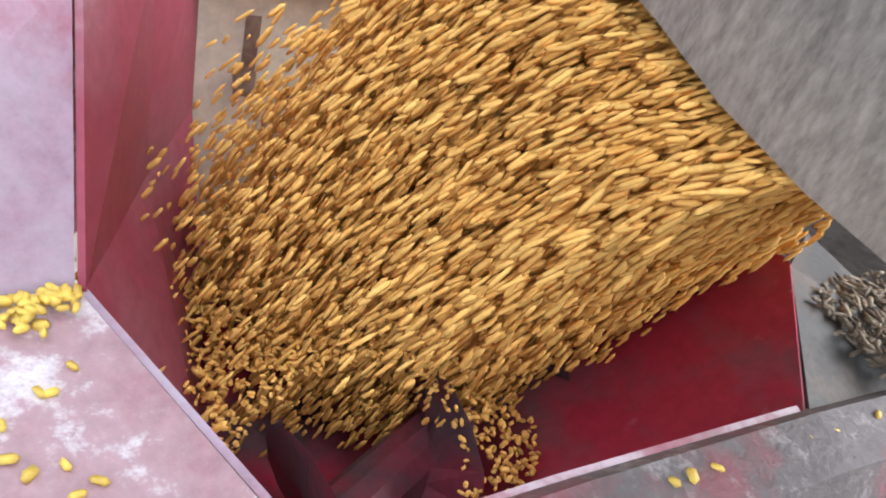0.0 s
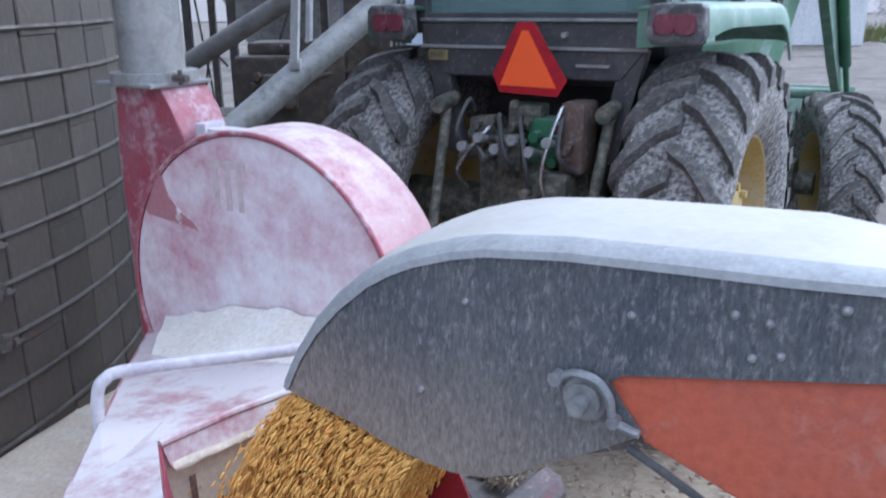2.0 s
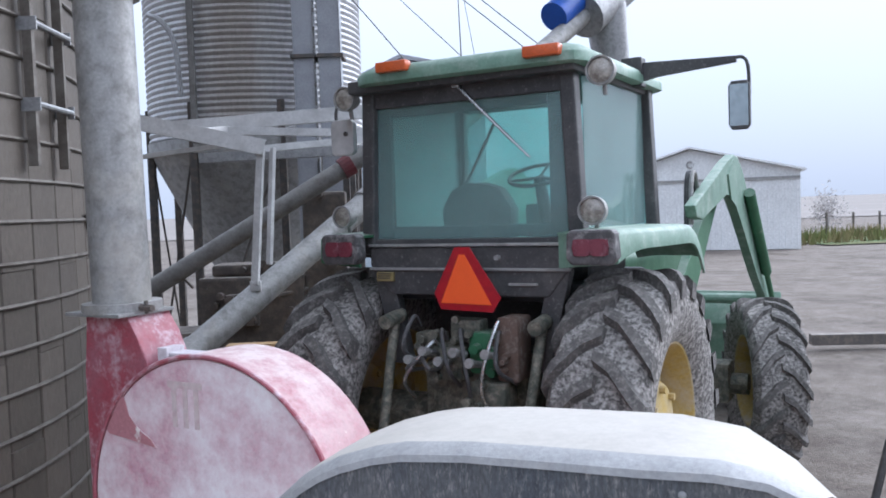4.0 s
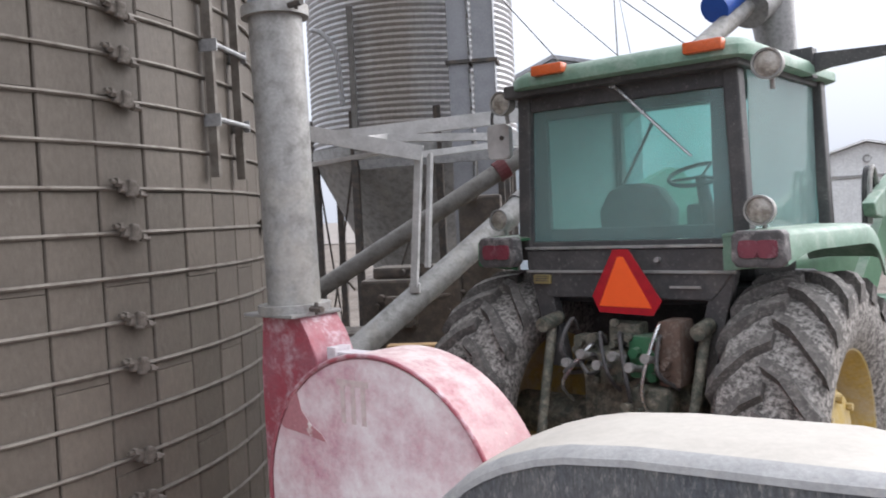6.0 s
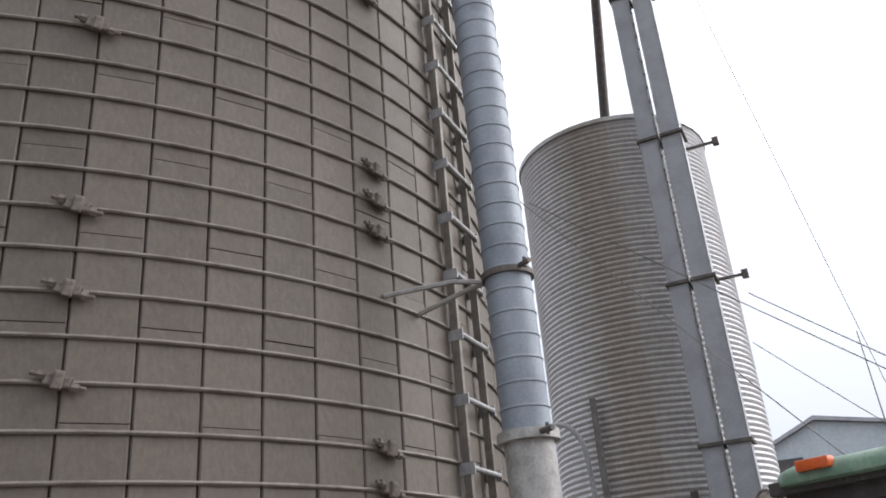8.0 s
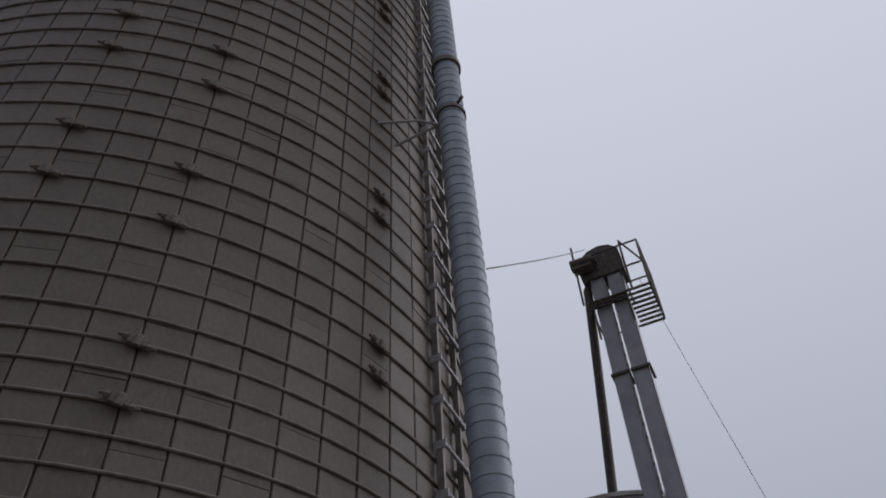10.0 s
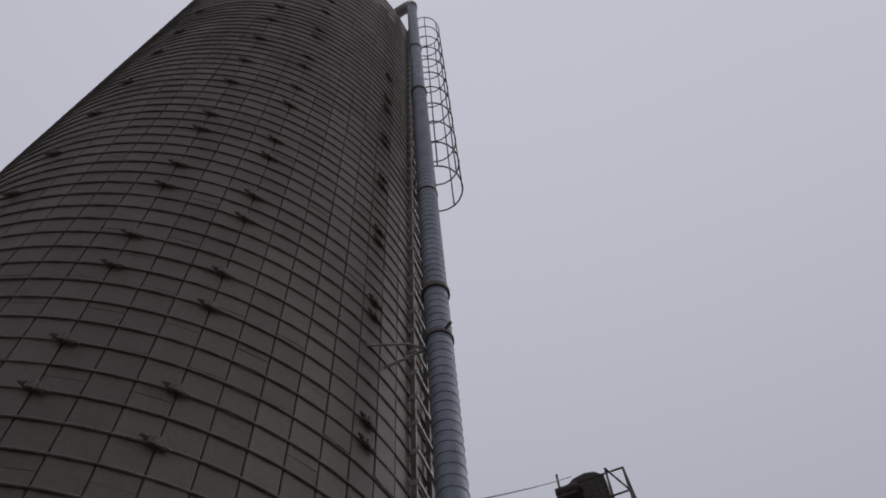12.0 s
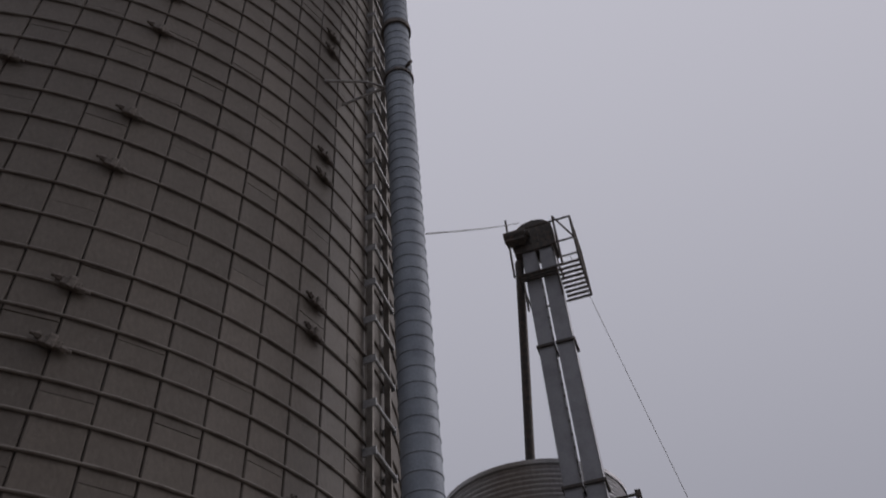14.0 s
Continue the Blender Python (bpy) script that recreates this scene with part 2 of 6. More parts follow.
leg_steel = surface("elevator_steel", (0.36, 0.37, 0.395), (0.30, 0.305, 0.325), scale=3, rough=0.5, metal=0.35, grain=60)
soil = surface("dusty_ground", (0.175, 0.145, 0.120), (0.110, 0.088, 0.071), scale=0.45, rough=0.95, grain=24, bump=0.6, dust=(0.25, 0.218, 0.19), dust_at=(0.45, 0.75), dust_scale=1.6, fine=0.45, depth=0.05)
red_paint = surface("red_paint_dusty", (0.33, 0.068, 0.09), (0.31, 0.11, 0.135), scale=5, rough=0.5, grain=70, bump=0.1, dust=(0.58, 0.46, 0.49), dust_at=(0.50, 0.70), dust_scale=7, dust_up=0.6)
pink_paint = surface("faded_red_paint", (0.40, 0.21, 0.23), (0.36, 0.10, 0.12), mix=(0.5, 0.68), scale=4, rough=0.5, grain=60, bump=0.08, dust=(0.60, 0.545, 0.53), dust_at=(0.38, 0.62), dust_scale=4.5, dust_up=0.5)
red_bare = surface("red_paint", (0.34, 0.024, 0.05), (0.15, 0.085, 0.095), mix=(0.50, 0.66), scale=5, rough=0.4, grain=70, bump=0.1, dust=(0.48, 0.36, 0.38), dust_at=(0.62, 0.85), dust_scale=12)
cream_panel = surface("cream_panel", (0.80, 0.72, 0.57), (0.70, 0.61, 0.47), scale=4, rough=0.7, grain=50, bump=0.1, dust=(0.22, 0.12, 0.08), dust_at=(0.70, 0.78), dust_scale=22)
flour = surface("grain_dust", (0.72, 0.60, 0.46), (0.78, 0.69, 0.56), scale=7, rough=1.0, grain=55, bump=0.5, spec=0.1, depth=0.02)
chute_dark = surface("speckled_galvanized", (0.105, 0.115, 0.130), (0.22, 0.215, 0.205), mix=(0.42, 0.72), scale=2.6, rough=0.42, metal=0.3, grain=150, bump=0.06, dust=(0.37, 0.355, 0.34), dust_at=(0.52, 0.72), dust_scale=95, stretch=(1, 1, 0.35), fine=0.55, band=((0.36, 0.305, 0.245), (0.16, 0.0, 1.0), -1.0, -0.9, 1.40, 1.66))
chute_white = surface("dusty_white_hood", (0.48, 0.45, 0.405), (0.43, 0.40, 0.36), scale=4, rough=0.75, grain=45, bump=0.06, fine=0.1)
orange_paint = surface("orange_red_paint", (0.52, 0.115, 0.055), (0.46, 0.12, 0.07), scale=3, rough=0.6, grain=45, bump=0.08, dust=(0.55, 0.36, 0.30), dust_at=(0.55, 0.9), dust_scale=6)
corn = surface("corn", (0.88, 0.51, 0.135), (0.78, 0.40, 0.09), scale=30, rough=0.65, grain=160, bump=0.0, island=0.15, spec=0.2)
corn_yellow = surface("corn_yellow", (0.80, 0.56, 0.10), (0.72, 0.46, 0.08), scale=30, rough=0.5, grain=160, bump=0.1, island=0.2)
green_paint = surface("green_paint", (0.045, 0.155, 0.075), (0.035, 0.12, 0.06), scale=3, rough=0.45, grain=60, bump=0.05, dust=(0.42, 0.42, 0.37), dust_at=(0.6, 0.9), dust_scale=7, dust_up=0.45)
green_light = surface("pale_green_paint", (0.16, 0.265, 0.195), (0.125, 0.215, 0.155), scale=3, rough=0.55, grain=60, bump=0.05, dust=(0.42, 0.46, 0.40), dust_at=(0.50, 0.88), dust_scale=5, dust_up=0.35)
# black lifted and flecked paler, so fog haze is carried in the colour
black_paint = surface("black_paint", (0.058, 0.057, 0.058), (0.095, 0.091, 0.088), scale=5, rough=0.5, grain=80, bump=0.05, dust=(0.32, 0.31, 0.29), dust_at=(0.58, 0.8), dust_scale=40)
rubber = surface("dusty_rubber", (0.085, 0.078, 0.073), (0.13, 0.12, 0.11), scale=7, rough=0.9, grain=90, bump=0.5, dust=(0.44, 0.41, 0.38), dust_at=(0.42, 0.60), dust_scale=42, fine=0.45)
lug_rubber = surface("lug_rubber", (0.10, 0.093, 0.087), (0.15, 0.138, 0.128), scale=9, rough=0.85, grain=70, bump=0.4, dust=(0.36, 0.335, 0.31), dust_at=(0.50, 0.74), dust_scale=38)
yellow_paint = surface("yellow_paint", (0.47, 0.34, 0.10), (0.40, 0.27, 0.08), scale=5, rough=0.6, grain=60, dust=(0.50, 0.45, 0.36), dust_at=(0.42, 0.7), dust_scale=5)
smv_orange = surface("signal_orange", (0.90, 0.12, 0.02), (0.86, 0.11, 0.02), scale=4, rough=0.45, grain=90, bump=0.02, fine=0.06)
smv_red = surface("reflective_red", (0.40, 0.012, 0.02), (0.32, 0.01, 0.02), scale=20, rough=0.35, grain=200, bump=0.02)
lens_red = surface("red_lens", (0.19, 0.045, 0.062), (0.14, 0.03, 0.045), scale=20, rough=0.25, grain=150, bump=0.1, dust=(0.42, 0.26, 0.29), dust_at=(0.55, 0.85))
lens_amber = surface("amber_lens", (0.62, 0.12, 0.03), (0.5, 0.1, 0.03), scale=20, rough=0.3, grain=150)
lens_clear = surface("lamp_glass", (0.42, 0.39, 0.34), (0.20, 0.175, 0.15), mix=(0.4, 0.6), scale=18, rough=0.15, grain=90, spec=0.7)
oily_iron = surface("oily_iron", (0.09, 0.10, 0.08), (0.20, 0.18, 0.14), scale=20, rough=0.6, metal=0.2, grain=90, bump=0.4, dust=(0.42, 0.38, 0.31), dust_at=(0.48, 0.75), dust_scale=18)
chrome = surface("worn_chrome", (0.55, 0.55, 0.55), (0.4, 0.4, 0.4), scale=20, rough=0.25, metal=0.9, grain=100)
white_metal = surface("white_metal_siding", (0.74, 0.74, 0.73), (0.68, 0.68, 0.67), scale=0.7, rough=0.6, grain=12, bump=0.05)
blue_plastic = surface("blue_plastic", (0.02, 0.09, 0.42), (0.02, 0.08, 0.36), scale=5, rough=0.45, grain=60)
lilac_paint = surface("bleached_red_paint", (0.36, 0.22, 0.27), (0.34, 0.09, 0.13), mix=(0.55, 0.70), scale=4, rough=0.5, grain=60, bump=0.08, dust=(0.43, 0.36, 0.41), dust_at=(0.40, 0.66), dust_scale=4.5)
side_red = surface("worn_side_red", (0.32, 0.055, 0.085), (0.36, 0.15, 0.18), mix=(0.5, 0.75), scale=4, rough=0.5, grain=60, bump=0.08, dust=(0.50, 0.38, 0.40), dust_at=(0.62, 0.85), dust_scale=8)
band_paint = surface("chalky_red_band", (0.42, 0.185, 0.205), (0.37, 0.14, 0.16), scale=3, rough=0.6, grain=60, bump=0.06, dust=(0.72, 0.66, 0.63), dust_at=(0.60, 0.66), dust_scale=6, dust_up=0.75)
frame_zinc = surface("weathered_zinc", (0.60, 0.59, 0.58), (0.46, 0.45, 0.44), scale=5, rough=0.6, metal=0.15, grain=40, dust=(0.36, 0.30, 0.26), dust_at=(0.62, 0.78), dust_scale=12)
bezel_grey = surface("dusty_bezel", (0.075, 0.072, 0.072), (0.13, 0.12, 0.12), scale=12, rough=0.7, grain=80, dust=(0.36, 0.34, 0.33), dust_at=(0.5, 0.72), dust_scale=16, dust_up=0.7)
mirror_glass = surface("mirror_glass", (0.34, 0.38, 0.39), (0.30, 0.34, 0.35), scale=6, rough=0.12, metal=0.85, grain=40, bump=0.0)
lumber = surface("lumber", (0.55, 0.38, 0.20), (0.45, 0.30, 0.16), scale=5, rough=0.8, grain=40, stretch=(1, 6, 6))
seat_vinyl = surface("dark_vinyl", (0.03, 0.032, 0.033), (0.05, 0.05, 0.05), scale=8, rough=0.6, grain=90)
cab_glass = glass("tinted_glass", (0.74, 0.94, 0.91), alpha=0.19)
side_glass = glass("side_glass", (0.76, 0.92, 0.90), alpha=0.20)
cable_mat = surface("cable", (0.20, 0.195, 0.185), (0.14, 0.135, 0.13), rough=0.7)
straw = surface("chaff", (0.34, 0.275, 0.20), (0.24, 0.185, 0.13), scale=18, rough=1.0, grain=60, bump=0.6, island=0.3)
# pale patches: settled dust plus the airborne plume, painted into the plate's colour
plume_plate = surface("red_with_dust_plume", (0.50, 0.24, 0.29), (0.46, 0.17, 0.215), mix=(0.5, 0.75), scale=2.5, rough=0.6, grain=60, bump=0.05, dust=(0.76, 0.71, 0.71), dust_at=(0.35, 0.60), dust_scale=1.7)
edge_zinc = surface("zinc_edge", (0.40, 0.395, 0.39), (0.33, 0.33, 0.33), scale=12, rough=0.5, metal=0.2, grain=70, dust=(0.48, 0.455, 0.43), dust_at=(0.5, 0.8), dust_scale=24)
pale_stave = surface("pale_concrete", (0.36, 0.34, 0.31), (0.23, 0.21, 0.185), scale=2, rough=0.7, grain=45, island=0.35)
motor_grey = surface("motor_grey", (0.20, 0.185, 0.17), (0.15, 0.135, 0.12), scale=3, rough=0.6, metal=0.2, grain=40, bump=0.03, fine=0.12)
dull_tube = surface("weathered_tube", (0.22, 0.212, 0.20), (0.16, 0.15, 0.138), scale=9, rough=0.65, metal=0.3, grain=60)
shelf_paint = surface("scuffed_red_shelf", (0.36, 0.19, 0.21), (0.30, 0.10, 0.12), scale=5, rough=0.55, grain=60, bump=0.15, dust=(0.66, 0.60, 0.61), dust_at=(0.52, 0.64), dust_scale=11, dust_up=0.25)
tube_dust = surface("dusty_tube", (0.58, 0.54, 0.56), (0.50, 0.45, 0.48), scale=12, rough=0.7, grain=60)
rust = surface("rust_streak", (0.20, 0.12, 0.09), (0.34, 0.25, 0.18), scale=30, rough=0.9, grain=90)
heap_dust = surface("white_grain_dust", (0.80, 0.73, 0.64), (0.84, 0.79, 0.72), scale=7, rough=1.0, grain=55, bump=0.4, spec=0.1, depth=0.02)

# ---- ground, far fields ----
def ground_sheet():
    bm = B()
    xs = [-900, -300, -100, -40, -15] + [-8 + 0.5 * k for k in range(49)] + [20, 28, 40, 80, 200, 500, 900]
    ys = [-900, -200, -40, -12] + [-6 + 0.5 * k for k in range(49)] + [22, 28, 36, 50, 80, 140, 300, 600, 1200]
    rows = []
    for y in ys:
        row = []
        for x in xs:
            near = abs(x) < 30 and abs(y) < 30
            z = 0.05 * noise.noise(Vector((x * 0.35, y * 0.35, 0.0))) if near else 0.0
            row.append((x, y, z - 0.02))
        rows.append(row)
    return tagged(part("ground", sheet(bm, rows), soil, smooth=True), "pale dusty farmyard dirt and gravel", "ground", kind="structure")


ground_sheet()

grass_mat = surface("rough_grass", (0.085, 0.13, 0.04), (0.20, 0.17, 0.08), scale=0.4, rough=1.0, grain=9, bump=0.8, depth=0.1)
field_mat = surface("hazy_field", (0.23, 0.205, 0.185), (0.27, 0.24, 0.22), scale=0.03, rough=1.0, grain=1.0, bump=0.0)
bm = B()
sheet(bm, [[(x, y + 0.1 * x, 0.03) for x in (16.5, 20, 30, 40, 60, 100)] for y in (32.5, 36, 40, 44)])
tagged(part("grass_verge", bm, grass_mat), "rough green and brown grass at the yard's edge", "grass", kind="structure")
bm = B()
sheet(bm, [[(x, y, 0.05 + 0.0 * x) for x in (-500, 0, 200, 500, 900)] for y in (75, 150, 400, 1100)])
tagged(part("far_field", bm, field_mat), "harvested field fading into fog", "field", kind="structure")

# ---- concrete stave silo ----
SX, SY, SR, STOP = -4.682, 3.871, 2.916, 22.2
silo = thing("silo", pose(SX, SY, 0), "tall grey-brown concrete stave silo bound with steel hoops", "silo")
bm = B()
lathe(bm, [(SR - 0.07, -0.02), (SR - 0.012, -0.02), (SR - 0.012, STOP - 0.05), (SR - 0.07, STOP - 0.05)], seg=72)
part("mortar_wall", bm, mortar, silo)
bm = B()
lathe(bm, [(SR - 0.06, STOP - 0.35), (SR * 0.6, STOP - 0.1), (0.02, STOP)], seg=48)
part("roof", bm, galv_dull, silo, "low domed metal roof")

HOOPS = [0.21, 0.41, 0.62, 0.82, 1.02, 1.20, 1.385, 1.57]
z = 1.7576
while z < STOP - 0.1:
    HOOPS.append(z)
    z += 0.1797 if z < 5.3 else 0.2455 if z < 17 else 0.34
for z in HOOPS:
    bm = B()
    n = 72
    hose(bm, [((SR + 0.010) * math.cos(2 * math.pi * k / n), (SR + 0.010) * math.sin(2 * math.pi * k / n), z) for k in range(n)], 0.0095, seg=6, closed=True)
    part("hoop", bm, hoop_steel, silo, smooth=True)


def lug_mesh():
    """A cast lug: a waisted body that takes the threaded ends of two rods."""
    bm = B()
    box(bm, (-0.004, -0.048, -0.022), (0.034, 0.048, 0.022), 0.008)
    box(bm, (0.022, -0.02, -0.036), (0.048, 0.02, 0.036), 0.008)
    rod(bm, (0.022, -0.10, 0.014), (0.022, 0.05, 0.014), 0.0095, seg=8)
    rod(bm, (0.022, -0.05, -0.014), (0.022, 0.10, -0.014), 0.0095, seg=8)
    rod(bm, (0.022, -0.075, 0.014), (0.022, -0.050, 0.014), 0.019, seg=6)
    rod(bm, (0.022, 0.050, -0.014), (0.022, 0.075, -0.014), 0.019, seg=6)
    me = bpy.data.meshes.new("hoop_lug")
    bmesh.ops.recalc_face_normals(bm, faces=bm.faces[:])
    bm.to_mesh(me)
    bm.free()
    me.materials.append(lug_iron)
    return me


LUG = lug_mesh()
LUG_COLUMNS = {-14.4: (0.84, 1.02, 1.2, 1.57, 1.75, 2.11, 2.29, 2.65, 2.83, 3.0, 4.08, 4.26, 4.44, 5.64, 5.88, 7.1, 7.36, 8.8, 9.05, 10.3, 10.55, 11.8, 12.05, 13.3, 13.55, 14.8, 15.05, 16.3),
               -42.2: (1.2, 1.57, 1.92, 3.18, 3.54, 3.9, 4.82, 5.18, 6.08, 6.55, 7.56, 8.06, 9.06, 9.55, 10.58, 11.12, 12.16, 12.98, 14.0, 14.5, 15.6, 16.1, 17.4, 18.4, 19.4),
               -56.9: (6.27, 6.77, 7.75, 8.26, 9.24, 9.75, 10.79, 11.28, 12.42, 13.57, 14.6, 15.8, 17.0, 18.2, 19.6),
               -83.4: (9.2, 10.17, 11.6, 12.7, 14.1, 15.5, 17.0), 14.0: (1.4, 2.1, 4.0, 5.2)}
for az, heights in LUG_COLUMNS.items():
    for h in heights:
        z = min(HOOPS, key=lambda q: abs(q - h))
        ob = new("hoop_lug", LUG)
        ob.parent = silo
        a = radians(az)
        ob.matrix_local = Matrix.Translation(((SR + 0.006) * math.cos(a), (SR + 0.006) * math.sin(a), z)) @ Matrix.Rotation(a, 4, "Z") @ Matrix.Rotation(radians(-9), 4, "X")

# ladder up the silo
ladder = thing("silo_ladder", pose(SX, SY, 0), "dark steel ladder with galvanized rungs bolted to the silo", "ladder")
L0, L1 = radians(-2.4), radians(3.7)
for a in (L0, L1):
    bm = B()
    m = Matrix.Rotation(a, 4, "Z") @ Matrix.Translation((SR + 0.045, 0, 0))
    box(bm, (-0.022, -0.014, 2.36), (0.022, 0.014, STOP), 0.003, m)
    part("rail", bm, hoop_steel, ladder)
z = 2.63
while z < STOP:
    bm = B()
    p, q = [Vector(((SR + r) * math.cos(a), (SR + r) * math.sin(a), z)) for a, r in ((L0 - 0.004, 0.08), (L1 + 0.010, 0.08))]
    rod(bm, p, q, 0.014, seg=8)
    for c, a in ((p, L0), (q, L1)):
        box(bm, (-0.085, -0.004, -0.03), (0.012, 0.004, 0.03), 0.002, Matrix.Translation(c) @ Matrix.Rotation(a, 4, "Z"))
    part("rung", bm, galvanized, ladder)
    z += 0.352


def ring_pts(cx, cy, r, z, n=28, a0=0.0, a1=360.0):
    return [(cx + r * math.cos(radians(a0 + (a1 - a0) * k / n)), cy + r * math.sin(radians(a0 + (a1 - a0) * k / n)), z) for k in range(n + (a1 - a0 < 360))]


cage = thing("ladder_cage", pose(SX, SY, 0), "thin steel safety cage round the top of the ladder", "ladder cage")
mid = (L0 + L1) / 2 + radians(1.0)
cx, cy = (SR + 0.36) * math.cos(mid), (SR + 0.36) * math.sin(mid)
for k in range(11):
    bm = B()
    hose(bm, ring_pts(cx, cy, 0.34, 13.0 + 0.93 * k, 20), 0.012, seg=5, closed=True)
    part("cage_hoop", bm, dark_steel, cage)
for ang in (-70, -20, 25, 70):
    x, y = cx + 0.34 * math.cos(mid + radians(ang)), cy + 0.34 * math.sin(mid + radians(ang))
    bm = B()
    rod(bm, (x, y, 13.0), (x, y, 22.3), 0.011, seg=5)
    part("cage_bar", bm, dark_steel, cage)

# ---- blower pipe up the silo ----
pipe = thing("blower_pipe", pose(0, 0, 0), "blue-grey ribbed blower pipe running up the silo", "pipe")


def pipe_at(z):
    f = (z - 1.75) / (22.2 - 1.75)
    return Vector((-1.243 - 0.205 * f, 3.388 - 0.085 * f, z))


PIPE_TILT = (pipe_at(22.2) - pipe_at(1.75)).to_track_quat("Z", "Y").to_matrix().to_4x4()


def pipe_lathe(profile, z0, seg=28):
    bm = B()
    return lathe(bm, profile, seg, Matrix.Translation(pipe_at(z0)) @ PIPE_TILT)


part("lower_pipe", pipe_lathe([(0.113, 0.0), (0.113, 1.25)], 1.76), galv_dull, pipe, "plain weathered galvanized lower pipe", smooth=True)
prof, h = [], 0.0
while h < 12.5:
    prof += [(0.112, h), (0.112, h + 0.098), (0.1165, h + 0.102), (0.1165, h + 0.108), (0.112, h + 0.112)]
    h += 0.1125
part("ribbed_pipe", pipe_lathe(prof, 3.03), blue_pipe, pipe, smooth=True)
part("upper_pipe", pipe_lathe([(0.108, 0.0), (0.108, 6.5)], 15.6), blue_pipe, pipe, "smooth upper pipe", smooth=True)


def collar(z, r=0.135, hgt=0.03, material=galv_dull, bolts=True):
    ob = part("collar", pipe_lathe([(0.105, 0), (r, 0), (r, hgt), (0.105, hgt)], z - hgt / 2), material, pipe, smooth=False)
    if bolts:
        bm = B()
        c = pipe_at(z)
        rod(bm, c + Vector((0.10, -0.10, 0.0)), c + Vector((0.165, -0.14, 0.0)), 0.014, seg=6)
        rod(bm, c + Vector((0.135, -0.12, -0.022)), c + Vector((0.135, -0.12, 0.028)), 0.009, seg=6)
        part("clamp_bolt", bm, dark_steel, pipe)
    return ob


collar(1.765, 0.155, 0.035)
collar(3.01, 0.142, 0.045)
collar(3.79, 0.128, 0.03, dark_steel)
collar(8.36, 0.126, 0.035, dark_steel)
collar(9.15, 0.135, 0.06, dark_steel, False)
collar(11.45, 0.124, 0.04, dark_steel, False)
collar(15.5, 0.13, 0.06, dark_steel, False)
collar(18.3, 0.124, 0.04, dark_steel, False)
bm = B()
top = pipe_at(22.1)
hose(bm, curve_pts([top, top + Vector((-0.02, 0.0, 0.25)), top + Vector((-0.22, 0.03, 0.42)), top + Vector((-0.55, 0.08, 0.38)), top + Vector((-0.8, 0.12, 0.2))], 6), 0.13, seg=14)
part("spout", bm, galv_dull, pipe, "curved top spout into the silo", smooth=True)
for zz_, az in ((3.79, -13.5), (8.3, -15.5)):
    bm = B()
    c = pipe_at(zz_)
    e = Vector((SX + SR * math.cos(radians(az)), SY + SR * math.sin(radians(az)), zz_ - 0.02))
    f = Vector((SX + SR * math.cos(radians(az + 5)), SY + SR * math.sin(radians(az + 5)), zz_ - 0.06))
    for q in (e, f):
        hose(bm, [c + Vector((-0.1, 0, 0)), c.lerp(q, 0.45) + Vector((0, 0, 0.02)), q], 0.013, seg=6)
    part("strap_bracket", bm, galv_dull, pipe)

# ---- corrugated hopper bin with elevator ----
BX, BY, BR = -2.03, 10.35, 1.27
bin_ = thing("hopper_bin", pose(BX, BY, 0), "weathered corrugated steel hopper bin standing on legs", "grain bin")
prof = []
z, BZ0, BZ1 = 2.88, 2.88, 8.0
while z < BZ1:
    prof += [(BR - 0.011, z), (BR + 0.004, z + 0.018), (BR + 0.011, z + 0.034), (BR + 0.004, z + 0.05)]
    z += 0.068
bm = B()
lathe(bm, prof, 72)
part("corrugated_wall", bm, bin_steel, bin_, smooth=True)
bm = B()
lathe(bm, [(BR + 0.03, BZ1 - 0.03), (BR + 0.03, BZ1 + 0.03), (0.25, BZ1 + 0.62), (0.2, BZ1 + 0.62)], 40)
part("roof", bm, bin_steel, bin_)
bm = B()
lathe(bm, [(BR + 0.025, 2.96), (BR + 0.025, 2.80), (BR - 0.02, 2.80), (0.42, 1.15), (0.42, 1.0)], 40)
part("hopper_cone", bm, galv_dull, bin_, "plain steel discharge cone", smooth=True)
for k in range(8):
    a = radians(22.5 + 45 * k)
    bm = B()
    x, y = BR * 0.99 * math.cos(a), BR * 0.99 * math.sin(a)
    box(bm, (x - 0.04, y - 0.04, 0), (x + 0.04, y + 0.04, 3.35), 0.006)
    part("bin_leg", bm, dark_steel, bin_)
    b = radians(22.5 + 45 * (k + 1))
    bm = B()
    rod(bm, (x, y, 0.3), (BR * 0.99 * math.cos(b), BR * 0.99 * math.sin(b), 2.9), 0.014, seg=6)
    part("bin_brace", bm, dark_steel, bin_)
bm = B()
a0 = math.atan2(-1, -0.35)
x, y = (BR + 0.05) * math.cos(a0), (BR + 0.05) * math.sin(a0)
box(bm, (x - 0.03, y - 0.03, 2.9), (x + 0.03, y + 0.03, 4.5), 0.004)
part("channel_post", bm, dull_tube, bin_)
bm = B()
hose(bm, curve_pts([(x - 0.45, y + 0.05, 4.28), (x - 0.30, y - 0.02, 4.2), (x - 0.16, y - 0.05, 3.95), (x - 0.12, y - 0.04, 3.4)], 6), 0.03, seg=8)
part("vent_tube", bm, galvanized, bin_, smooth=True)

